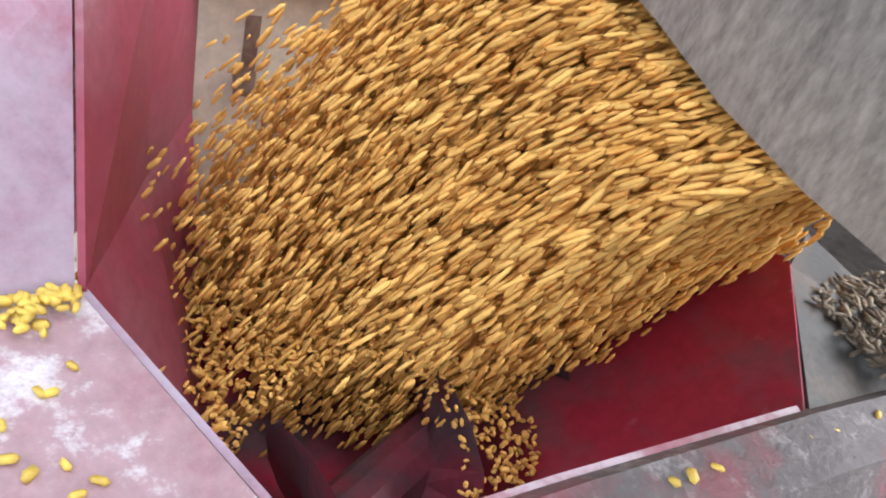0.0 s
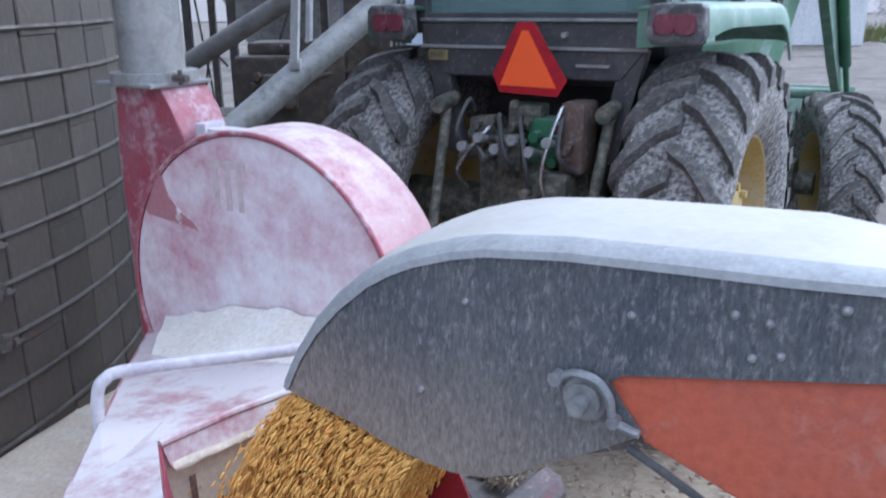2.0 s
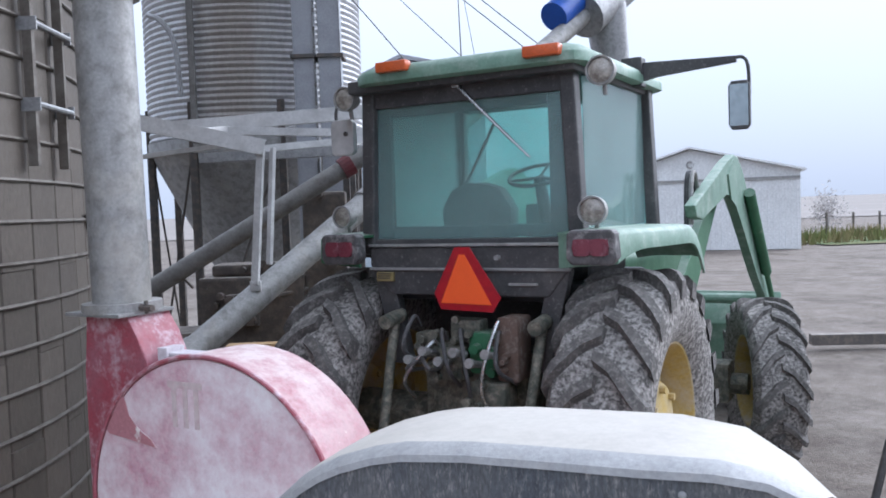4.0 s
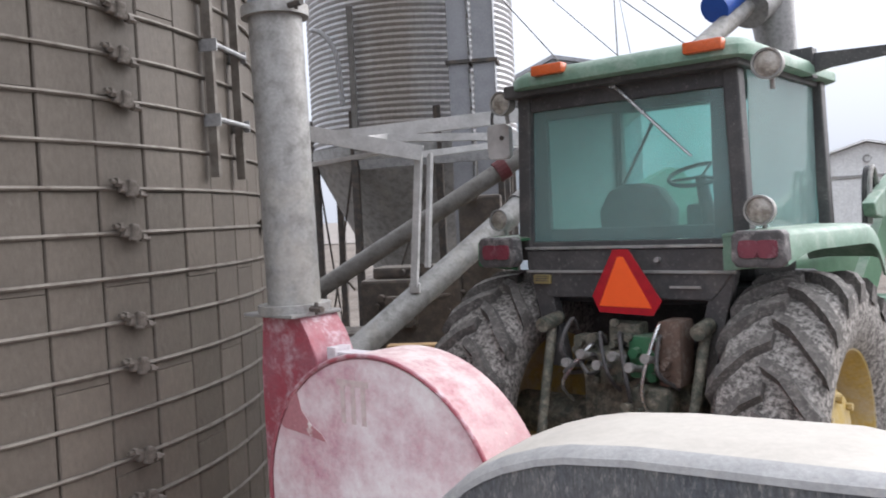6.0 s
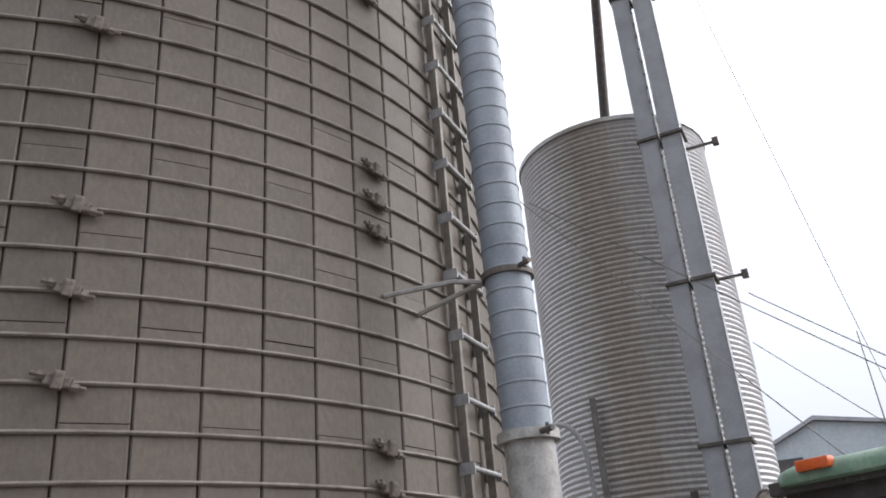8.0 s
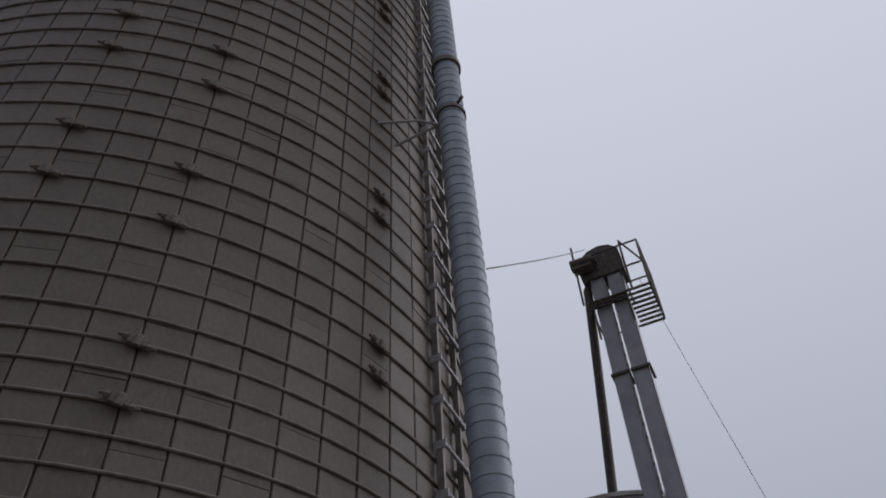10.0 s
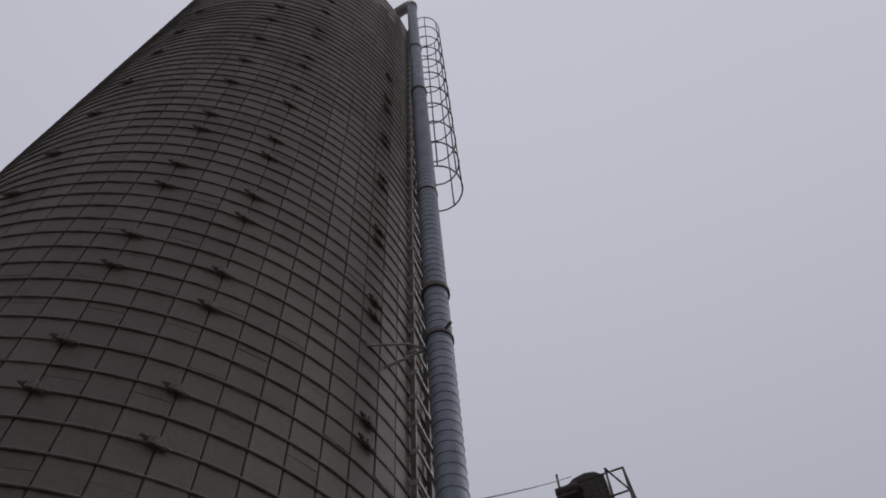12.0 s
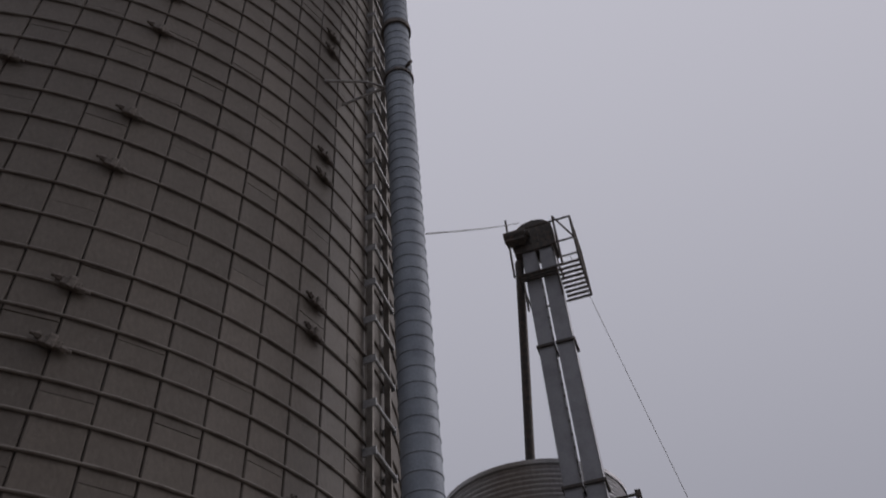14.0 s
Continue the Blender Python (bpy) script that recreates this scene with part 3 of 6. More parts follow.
elevator = thing("bucket_elevator", pose(0, 0, 0), "grey twin-trunk bucket elevator standing beside the bin", "grain elevator")
EX, EY = -1.10, 9.03
EROT = Matrix.Translation((EX, EY, 0))
for x0, x1 in ((-0.248, -0.040), (0.018, 0.240)):
    bm = B()
    box(bm, (x0, -0.13, 0.2), (x1, 0.13, 11.55), 0.004, EROT)
    trunk = part("trunk", bm, leg_steel, elevator)
    for x in (x0, x1):
        bm = B()
        s_ = -1 if x == x0 else 1
        box(bm, (x - 0.003, -0.150, 0.2), (x + 0.003, -0.128, 11.3), 0.0, EROT @ Matrix.Translation((0.0035 * s_, 0, 0)))
        part("trunk_seam", bm, galvanized, trunk)
for z in (1.0, 3.75, 5.55, 7.42, 9.6):
    bm = B()
    for x0, x1 in ((-0.28, -0.018), (-0.004, 0.275)):
        box(bm, (x0, -0.165, z - 0.02), (x1, 0.165, z + 0.02), 0.004, EROT)
    part("trunk_flange", bm, dark_steel, elevator)
for k in range(56):
    bm = B()
    box(bm, (-0.036, -0.150, 0.5 + 0.195 * k), (-0.016, -0.135, 0.54 + 0.195 * k), 0.0, EROT)
    part("spacer", bm, dull_tube, elevator)
bm = B()
prism(bm, [(-0.36, 11.45), (-0.36, 11.82), (-0.30, 11.96), (-0.18, 12.06), (0.0, 12.10), (0.16, 12.06), (0.26, 11.96), (0.30, 11.80), (0.30, 11.45)], -0.17, 0.17, "a", 0.012)
bmesh.ops.transform(bm, matrix=EROT, verts=bm.verts[:])
head = part("head_housing", bm, dark_steel, elevator, "dark rounded head casing")
for k in range(6):
    bm = B()
    box(bm, (-0.33 + 0.12 * k, -0.185, 11.58), (-0.31 + 0.12 * k, -0.165, 11.92), 0.003, EROT)
    part("casing_rib", bm, dark_steel, head)
bm = B()
rod(bm, EROT @ Vector((-0.46, -0.28, 11.72)), EROT @ Vector((-0.12, -0.28, 11.72)), 0.10, seg=14)
rod(bm, EROT @ Vector((-0.12, -0.28, 11.72)), EROT @ Vector((-0.06, -0.28, 11.72)), 0.06, seg=14)
box(bm, (-0.44, -0.36, 11.58), (-0.14, -0.20, 11.63), 0.004, EROT)
part("drive_motor", bm, dark_steel, elevator)
# service platform: open grating to one side, rails and posts all round
PX0, PX1, PY0, PY1, PZ = -0.34, 0.60, -0.28, 0.55, 10.88
for k in range(9):
    bm = B()
    y = PY0 + (PY1 - PY0) * k / 8
    box(bm, (0.24, y - 0.014, PZ - 0.016), (PX1, y + 0.014, PZ + 0.016), 0.0, EROT)
    part("platform_slat", bm, dark_steel, elevator)
for k in range(3):
    bm = B()
    box(bm, (PX0, PY0 + 0.06 * k, PZ - 0.016), (0.24, PY0 + 0.03 + 0.06 * k, PZ + 0.016), 0.0, EROT)
    part("platform_slat", bm, dark_steel, elevator)
for x, y, h in ((-0.40, PY0, 1.25), (PX1, PY0, 0.95), (-0.40, PY1, 1.1), (PX1, PY1, 0.95), (0.34, PY0, 1.05), (PX1, 0.16, 0.95)):
    bm = B()
    rod(bm, EROT @ Vector((x, y, PZ)), EROT @ Vector((x, y, PZ + h)), 0.018, seg=6)
    part("platform_post", bm, dark_steel, elevator)
for z, x0 in ((PZ, PX0), (PZ + 0.48, 0.24), (PZ + 0.95, -0.40)):
    bm = B()
    c = [EROT @ Vector(p) for p in ((x0, PY0, z), (PX1, PY0, z), (PX1, PY1, z), (x0, PY1, z))]
    for k in range(4):
        rod(bm, c[k], c[(k + 1) % 4], 0.017, seg=6)
    part("platform_rail", bm, dark_steel, elevator)
for a_, b_ in (((0.34, PY0, PZ + 1.05), (PX1, PY0, PZ + 0.48)), ((PX1, PY0, PZ + 0.95), (PX1, 0.16, PZ)), ((0.24, PY0, PZ), (0.24, -0.13, PZ - 0.45))):
    bm = B()
    rod(bm, EROT @ Vector(a_), EROT @ Vector(b_), 0.014, seg=6)
    part("platform_brace", bm, dark_steel, elevator)
bm = B()
hose(bm, curve_pts([EROT @ Vector((-0.25, 0.02, 11.50)), (-1.44, 9.04, 11.40), (-1.465, 9.06, 11.15), (-1.66, 9.33, 9.6), (-1.85, 9.6, 8.2)], 5), 0.068, seg=12)
part("downspout", bm, dark_steel, elevator, smooth=True)
for z, y0, x1 in ((5.53, 0.0, 0.60), (7.28, 0.12, 0.62)):
    bm = B()
    box(bm, (0.225, y0 - 0.015, z - 0.015), (x1, y0 + 0.015, z + 0.015), 0.003, EROT)
    box(bm, (x1 - 0.07, y0 - 0.04, z - 0.045), (x1, y0 + 0.04, z + 0.045), 0.004, EROT)
    part("guy_bracket", bm, dark_steel, elevator)

for p, q, r in (((-2.68, 8.38, 6.77), (1.20, 8.74, 3.62), 0.006),
                ((-3.19, 8.40, 7.33), (0.30, 7.80, 2.92), 0.006),
                ((-0.54, 8.85, 5.25), (1.30, 8.84, 3.72), 0.006),
                ((-0.66, 9.60, 4.91), (0.70, 8.22, 3.27), 0.005),
                ((-1.17, 3.40, 6.46), (-1.30, 8.85, 12.1), 0.006),
                ((-0.65, 9.0, 11.3), (0.69, 9.66, 3.27), 0.004)):
    bm = B()
    p, q = Vector(p), Vector(q)
    hose(bm, [p.lerp(q, k / 12) - Vector((0, 0, 0.012 * (p - q).length * (k / 12) * (1 - k / 12))) for k in range(13)], r, seg=5)
    tagged(part("guy_wire", bm, cable_mat), "thin sagging steel cable", "cable", group="cables over the yard")

# ---- tractor ----
TROOT = Matrix.Translation((0.195, 4.47, 0)) @ Matrix.Rotation(radians(-30), 4, "Z")
tractor = thing("tractor", TROOT, "dusty green farm tractor with glass cab and front loader", "tractor")
TX = Matrix.Rotation(radians(90), 4, "Y")


def wheel(name, b, a, radius, width, lugs, rim_r, steer=0.0, dish=1):
    """A tractor wheel: carcass, slanted tread bars, rim and hub."""
    hub = new(name)
    hub.parent = tractor
    hub.empty_display_size = 0.1
    hub.matrix_local = Matrix.Translation((b, a, radius)) @ Matrix.Rotation(radians(steer), 4, "Z") @ TX
    w, lug_h = width / 2, radius * 0.06
    rt = radius - lug_h
    prof = [(rim_r, -w * 0.72), (rim_r + 0.05, -w * 0.86), (rt * 0.80, -w * 0.98), (rt * 0.93, -w * 0.94), (rt * 0.985, -w * 0.80), (rt, -w * 0.4), (rt * 1.004, 0),
            (rt, w * 0.4), (rt * 0.985, w * 0.80), (rt * 0.93, w * 0.94), (rt * 0.80, w * 0.98), (rim_r + 0.05, w * 0.86), (rim_r, w * 0.72)]
    bm = B()
    lathe(bm, prof, 64)
    tyre = part("tyre", bm, rubber, hub, "dusty black rubber tyre with worn bars", smooth=True)
    for side in (-1, 1):
        for k in range(lugs):
            th0 = 2 * math.pi * (k + (0.5 if side > 0 else 0)) / lugs
            bm = B()
            rows = []
            half = radius * 0.043
            for s in range(6):
                f = s / 5
                y = side * (0.03 + f * (w * 1.0 - 0.03)) if s else -side * 0.012
                th = th0 + 0.95 * f * (2 * math.pi / lugs) * 1.05
                r0 = rt * (0.985 if s < 4 else 0.955 if s == 4 else 0.90)
                r1 = radius * (1.0 if s < 4 else 0.985 if s == 4 else 0.935)
                d = half / radius * (1.0 + 0.35 * f)
                rows.append([(r * math.cos(th + g), r * math.sin(th + g), y) for r, g in ((r0 - 0.01, -d * 1.35), (r1, -d * 0.8), (r1, d * 0.8), (r0 - 0.01, d * 1.35))])
            sheet(bm, rows)
            v = bm.verts[:]
            for row in (0, 5):
                bm.verts.ensure_lookup_table()
                bm.faces.new([bm.verts[row * 4 + q] for q in range(4)])
            part("tread_bar", bm, lug_rubber, tyre)
    bm = B()
    lathe(bm, [(rim_r + 0.02, -w * 0.74), (rim_r - 0.01, -w * 0.70), (rim_r - 0.04, -w * 0.3), (rim_r - 0.04, w * 0.3), (rim_r - 0.01, w * 0.70), (rim_r + 0.02, w * 0.74)], 48)
    part("rim", bm, yellow_paint, hub, "yellow steel rim", smooth=True)
    bm = B()
    lathe(bm, [(rim_r - 0.03, dish * w * 0.05), (rim_r * 0.62, dish * w * 0.2), (rim_r * 0.55, dish * w * 0.45), (0.12, dish * w * 0.5), (0.11, dish * w * 0.95), (0.0, dish * w * 0.95)], 40)
    for k in range(8):
        a = 2 * math.pi * k / 8
        rod(bm, (rim_r * 0.5 * math.cos(a), rim_r * 0.5 * math.sin(a), dish * w * 0.4), (rim_r * 0.5 * math.cos(a), rim_r * 0.5 * math.sin(a), dish * w * 0.58), 0.02, seg=6)
    part("wheel_disc", bm, yellow_paint, hub, "dirty yellow wheel centre", smooth=True)
    return hub


wheel("rear_wheel", 0.82, 0.34, 0.88, 0.50, 21, 0.50)
wheel("rear_wheel", -0.82, 0.34, 0.88, 0.50, 21, 0.50, dish=-1)
wheel("front_wheel", 1.05, 3.05, 0.655, 0.40, 18, 0.36, steer=22)
wheel("front_wheel", -0.85, 3.0, 0.655, 0.40, 18, 0.36, steer=22, dish=-1)

# cab
bm = B()
plan = [(-0.50, -0.15), (0.60, -0.15), (0.68, -0.12), (0.715, -0.05), (0.725, 1.34), (0.66, 1.42), (-0.62, 1.42), (-0.69, 1.34), (-0.68, 0.06), (-0.60, -0.08)]
rings = []
for z, k in ((2.790, 0.985), (2.800, 1.0), (2.845, 1.0), (2.872, 0.975), (2.890, 0.93), (2.902, 0.84)):
    rings.append([bm.verts.new((0.01 + (b - 0.01) * k, 0.63 + (a - 0.63) * k, z)) for b, a in plan])
for r0, r1 in zip(rings, rings[1:]):
    for k in range(len(plan)):
        bm.faces.new((r0[k], r0[(k + 1) % len(plan)], r1[(k + 1) % len(plan)], r1[k]))
bm.faces.new(rings[0][::-1])
bm.faces.new(rings[-1])
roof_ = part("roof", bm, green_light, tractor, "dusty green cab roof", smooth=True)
bm = B()
box(bm, (-0.30, 0.3, 2.900), (0.32, 1.1, 2.915), 0.006)
part("roof_hatch", bm, green_light, roof_)
bm = B()
box(bm, (-0.665, -0.085, 2.76), (0.665, 1.35, 2.83), 0.01)
part("roof_liner", bm, black_paint, tractor)
for b0, b1, a0, a1 in ((-0.665, -0.585, 0.0, 0.09), (0.585, 0.665, 0.0, 0.09), (-0.72, -0.65, 1.18, 1.27), (0.65, 0.72, 1.18, 1.27)):
    bm = B()
    s = 0.03 if b0 > 0 else -0.03
    v = box(bm, (b0, a0, 1.86), (b1, a1, 2.80), 0.012).verts
    for q in v:
        if q.co.z > 2.3:
            q.co.x -= s * 1.2
    part("cab_post", bm, black_paint, tractor)
bm = B()
box(bm, (-0.648, 1.19, 1.9), (-0.605, 1.26, 2.78), 0.008)
part("windscreen_post", bm, black_paint, tractor)
# dark rubber surround that the rear glass is bedded on
for lo, hi in (((-0.585, 0.052, 1.95), (-0.478, 0.085, 2.70)), ((0.468, 0.052, 1.95), (0.585, 0.085, 2.70)), ((-0.478, 0.052, 2.625), (0.468, 0.085, 2.70)), ((-0.478, 0.052, 1.95), (0.468, 0.085, 2.015))):
    bm = B()
    box(bm, lo, hi, 0.008)
    part("window_surround", bm, seat_vinyl, tractor)
bm = B()
rod(bm, (-0.60, 1.12, 2.20), (-0.36, 1.16, 2.66), 0.012, seg=8)
part("grab_rail", bm, seat_vinyl, tractor)
for lo, hi in (((-0.60, 0.02, 1.90), (0.60, 0.07, 1.945)), ((-0.58, 0.02, 2.68), (0.58, 0.07, 2.77))):
    bm = B()
    box(bm, lo, hi, 0.006)
    part("window_frame", bm, black_paint, tractor)
bm = B()
prism(bm, [(-0.59, 1.94), (0.59, 1.94), (0.56, 2.71), (-0.56, 2.71)], 0.040, 0.046, "a")
ob = part("rear_window", bm, cab_glass, tractor, "large tinted rear window")
ob.visible_shadow = False
bm = B()
prism(bm, [(-0.65, 1.9), (0.65, 1.9), (0.62, 2.78), (-0.62, 2.78)], 1.215, 1.221, "a")
ob = part("windscreen", bm, cab_glass, tractor)
ob.visible_shadow = False
for s in (-1, 1):
    bm = B()
    v = prism(bm, [(0.09, 1.95), (1.18, 1.98), (1.15, 2.77), (0.09, 2.77)], s * 0.640, s * 0.646, "b").verts
    ob = part("side_window", bm, side_glass, tractor, "tinted side window")
    ob.visible_shadow = False
    bm = B()
    box(bm, (s * 0.66 - 0.03, 0.05, 1.84), (s * 0.66 + 0.03, 1.25, 1.96), 0.01)
    part("door_sill", bm, black_paint, tractor)
bm = B()
rod(bm, (-0.03, 0.005, 2.765), (0.30, -0.005, 2.44), 0.010, seg=8)
rod(bm, (0.24, -0.008, 2.50), (0.39, -0.008, 2.355), 0.008, seg=8)
rod(bm, (-0.03, -0.01, 2.765), (-0.03, 0.05, 2.765), 0.022, seg=10)
part("wiper", bm, chrome, tractor, "rear wiper arm", smooth=True)
# cab interior
bm = B()
prism(bm, [(-0.38, 1.82), (0.04, 1.82), (0.06, 2.10), (-0.02, 2.22), (-0.12, 2.255), (-0.24, 2.255), (-0.34, 2.22), (-0.41, 2.10)], 0.48, 0.60, "a", 0.03)
part("seat_back", bm, seat_vinyl, tractor, smooth=True)
bm = B()
box(bm, (-0.40, 0.52, 1.70), (0.06, 1.0, 1.84), 0.04)
part("seat", bm, seat_vinyl, tractor, smooth=True)
bm = B()
m = Matrix.Translation((0.02, 1.0, 2.30)) @ Matrix.Rotation(radians(22), 4, "X")
hose(bm, [m @ Vector(p) for p in ring_pts(0, 0, 0.19, 0, 28)], 0.014, seg=8, closed=True)
for ang in (90, 210, 330):
    rod(bm, m @ Vector((0, 0, -0.02)), m @ Vector((0.19 * math.cos(radians(ang)), 0.19 * math.sin(radians(ang)), 0)), 0.010, seg=6)
part("steering_wheel", bm, seat_vinyl, tractor, smooth=True)
bm = B()
rod(bm, (0.02, 1.0, 2.29), (0.06, 1.14, 1.75), 0.035, 0.06)
box(bm, (-0.12, 1.08, 1.70), (0.26, 1.2, 2.12), 0.03)
part("steering_column", bm, seat_vinyl, tractor, smooth=True)
bm = B()
box(bm, (-0.62, 0.1, 1.60), (0.62, 1.25, 1.70), 0.02)
box(bm, (0.28, 0.3, 1.7), (0.58, 1.0, 1.95), 0.04)
box(bm, (-0.60, 0.2, 1.7), (-0.44, 1.1, 1.98), 0.04)
part("cab_floor", bm, seat_vinyl, tractor)
# rear panel under the window
bm = B()
prism(bm, [(-0.60, 1.90), (-0.60, 1.80), (-0.47, 1.64), (0.47, 1.64), (0.60, 1.80), (0.60, 1.90)], -0.02, 0.06, "a", 0.01)
part("rear_panel", bm, black_paint, tractor, "black sheet panel under the rear window")
bm = B()
box(bm, (-0.60, -0.035, 1.775), (0.60, -0.018, 1.79), 0.003)
box(bm, (-0.60, -0.035, 1.905), (0.60, -0.0, 1.92), 0.003)
part("panel_lip", bm, galv_dull, tractor)
bm = B()
box(bm, (-0.545, -0.045, 1.715), (-0.44, -0.021, 1.765), 0.003)
part("data_plate", bm, surface("plate_yellow", (0.30, 0.24, 0.10), (0.2, 0.16, 0.07), scale=60, rough=0.5), tractor, "small worn yellow plate")
bm = B()
for z in (1.755, 1.742, 1.73):
    box(bm, (-0.535, -0.048, z), (-0.455, -0.0445, z + 0.005))
part("plate_writing", bm, black_paint, tractor)
bm = B()
box(bm, (0.26, -0.036, 1.70), (0.42, -0.019, 1.712))
part("panel_lettering", bm, galv_dull, tractor)
bm = B()
rod(bm, (0.20, -0.05, 1.845), (0.20, 0.0, 1.845), 0.014, seg=10)
part("panel_knob", bm, galv_dull, tractor)
for b in (-0.53, 0.53):
    bm = B()
    prism(bm, [(b - 0.06, 1.78), (b + 0.06, 1.78), (b * 0.78 + 0.05, 1.25), (b * 0.78 - 0.05, 1.25)], -0.01, 0.06, "a", 0.008)
    part("cab_support", bm, black_paint, tractor)
# slow-vehicle triangle
bm = B()
prism(bm, [(0.000, 1.906), (0.085, 1.906), (0.258, 1.645), (0.210, 1.570), (-0.090, 1.580), (-0.128, 1.665)], -0.128, -0.122, "a")
smv = part("warning_triangle", bm, smv_red, tractor, "red-bordered orange slow-vehicle triangle")
bm = B()
prism(bm, [(0.026, 1.868), (0.058, 1.868), (0.205, 1.608), (-0.088, 1.614)], -0.1325, -0.1285, "a")
part("orange_centre", bm, smv_orange, smv)
bm = B()
box(bm, (0.02, -0.12, 1.70), (0.06, -0.02, 1.74), 0.004)
part("triangle_bracket", bm, black_paint, tractor)
# fenders with tail lamps
for s in (-1, 1):
    rows = []
    for k in range(17):
        a = -0.16 + 1.36 * k / 16
        out = (0.885 if s > 0 else 0.84) + 0.11 * min(1.0, (a + 0.16) / 0.8)
        drop = 0.19 * max(0.0, (a - 0.86) / 0.34) ** 2
        top = 1.985 - 0.012 * max(0.0, a) - drop
        skirt = 0.105 + 0.055 * max(0.0, 1 - (a + 0.16) / 0.35) ** 2 + 0.02 * max(0.0, a - 0.7)
        rows.append([(s * b, a, z) for b, z in ((0.585, top - 0.012), (0.70, top + 0.004), (out - 0.07, top + 0.002), (out - 0.022, top - 0.008), (out - 0.004, top - 0.030), (out, top - skirt))])
    bm = B()
    sheet(bm, rows, 0.014)
    # right fender takes the paler green, left fender the deeper one
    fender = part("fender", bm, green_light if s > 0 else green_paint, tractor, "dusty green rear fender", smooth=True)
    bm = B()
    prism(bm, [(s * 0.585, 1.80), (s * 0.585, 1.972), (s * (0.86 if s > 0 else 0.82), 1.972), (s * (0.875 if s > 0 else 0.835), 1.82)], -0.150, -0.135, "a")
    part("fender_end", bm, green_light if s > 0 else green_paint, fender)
    bm = B()
    c = 0.765 if s > 0 else -0.680
    prism(bm, [(c - 0.125, 1.85), (c - 0.122, 1.965), (c - 0.10, 1.987), (c + 0.10, 1.987), (c + 0.118, 1.968), (c + 0.125, 1.85), (c + 0.10, 1.818), (c - 0.10, 1.818)], -0.205, -0.12, "a", 0.014)
    lamp = part("tail_lamp", bm, bezel_grey, fender, "dusty dark tail lamp housing with red lens")
    for dx in (-0.043, 0.043):
        bm = B()
        prism(bm, [(c + dx + 0.047 * math.cos(math.pi * q / 8) * (1 if abs(math.cos(math.pi * q / 8)) < 0.5 else 1.0), 1.903 + 0.044 * max(-0.92, min(0.92, 1.25 * math.sin(math.pi * q / 8)))) for q in range(16)], -0.217, -0.195, "a", 0.004)
        part("red_lens", bm, lens_red, tractor)
    bm = B()
    box(bm, (c - 0.086, -0.212, 1.866), (c + 0.086, -0.200, 1.941), 0.006)
    part("lens_seat", bm, lens_red, tractor)


def round_lamp(b, a, z, r, stem):
    bm = B()
    m = Matrix.Translation((b, a, z)) @ Matrix.Rotation(radians(90), 4, "X")
    lathe(bm, [(0.0, -0.10), (r * 0.6, -0.09), (r * 0.95, -0.03), (r, 0.0), (r, 0.02), (r * 0.88, 0.02), (r * 0.86, 0.008), (0.0, 0.0)], 24, m)
    rod(bm, (b, a + 0.04, z), (b, a + 0.06, z - stem), 0.012, seg=8)
    lamp = part("work_lamp", bm, galv_dull, tractor, "round work lamp", smooth=True)
    bm = B()
    lathe(bm, [(0.0, 0.024), (r * 0.5, 0.020), (r * 0.84, 0.010), (r * 0.84, 0.004), (0, 0.002)], 24, m)
    part("lamp_lens", bm, lens_clear, tractor, smooth=True)


round_lamp(0.79, -0.06, 2.742, 0.072, 0.11)
round_lamp(-0.715, -0.04, 2.745, 0.07, 0.11)
round_lamp(0.735, -0.07, 2.075, 0.072, 0.09)
round_lamp(-0.79, 0.0, 2.08, 0.065, 0.09)
for b, z in ((-0.32, 2.868), (0.53, 2.850)):
    bm = B()
    box(bm, (b - 0.095, -0.185, z - 0.026), (b + 0.095, -0.12, z + 0.030), 0.012)
    part("marker_lamp", bm, lens_amber, tractor, "orange marker lamp", smooth=True)
# mirrors
bm = B()
prism(bm, [(0.66, 2.80), (0.66, 2.92), (0.80, 2.915), (1.24, 2.90), (1.24, 2.865), (0.80, 2.83)], 0.93, 0.97, "a", 0.006)
box(bm, (0.60, 0.90, 2.78), (0.72, 1.0, 2.95), 0.008)
part("mirror_arm", bm, black_paint, tractor)
bm = B()
hose(bm, curve_pts([(1.20, 0.95, 2.885), (1.27, 0.95, 2.89), (1.30, 0.95, 2.84), (1.305, 0.95, 2.68)], 5), 0.010, seg=8)
part("mirror_stem", bm, black_paint, tractor, smooth=True)
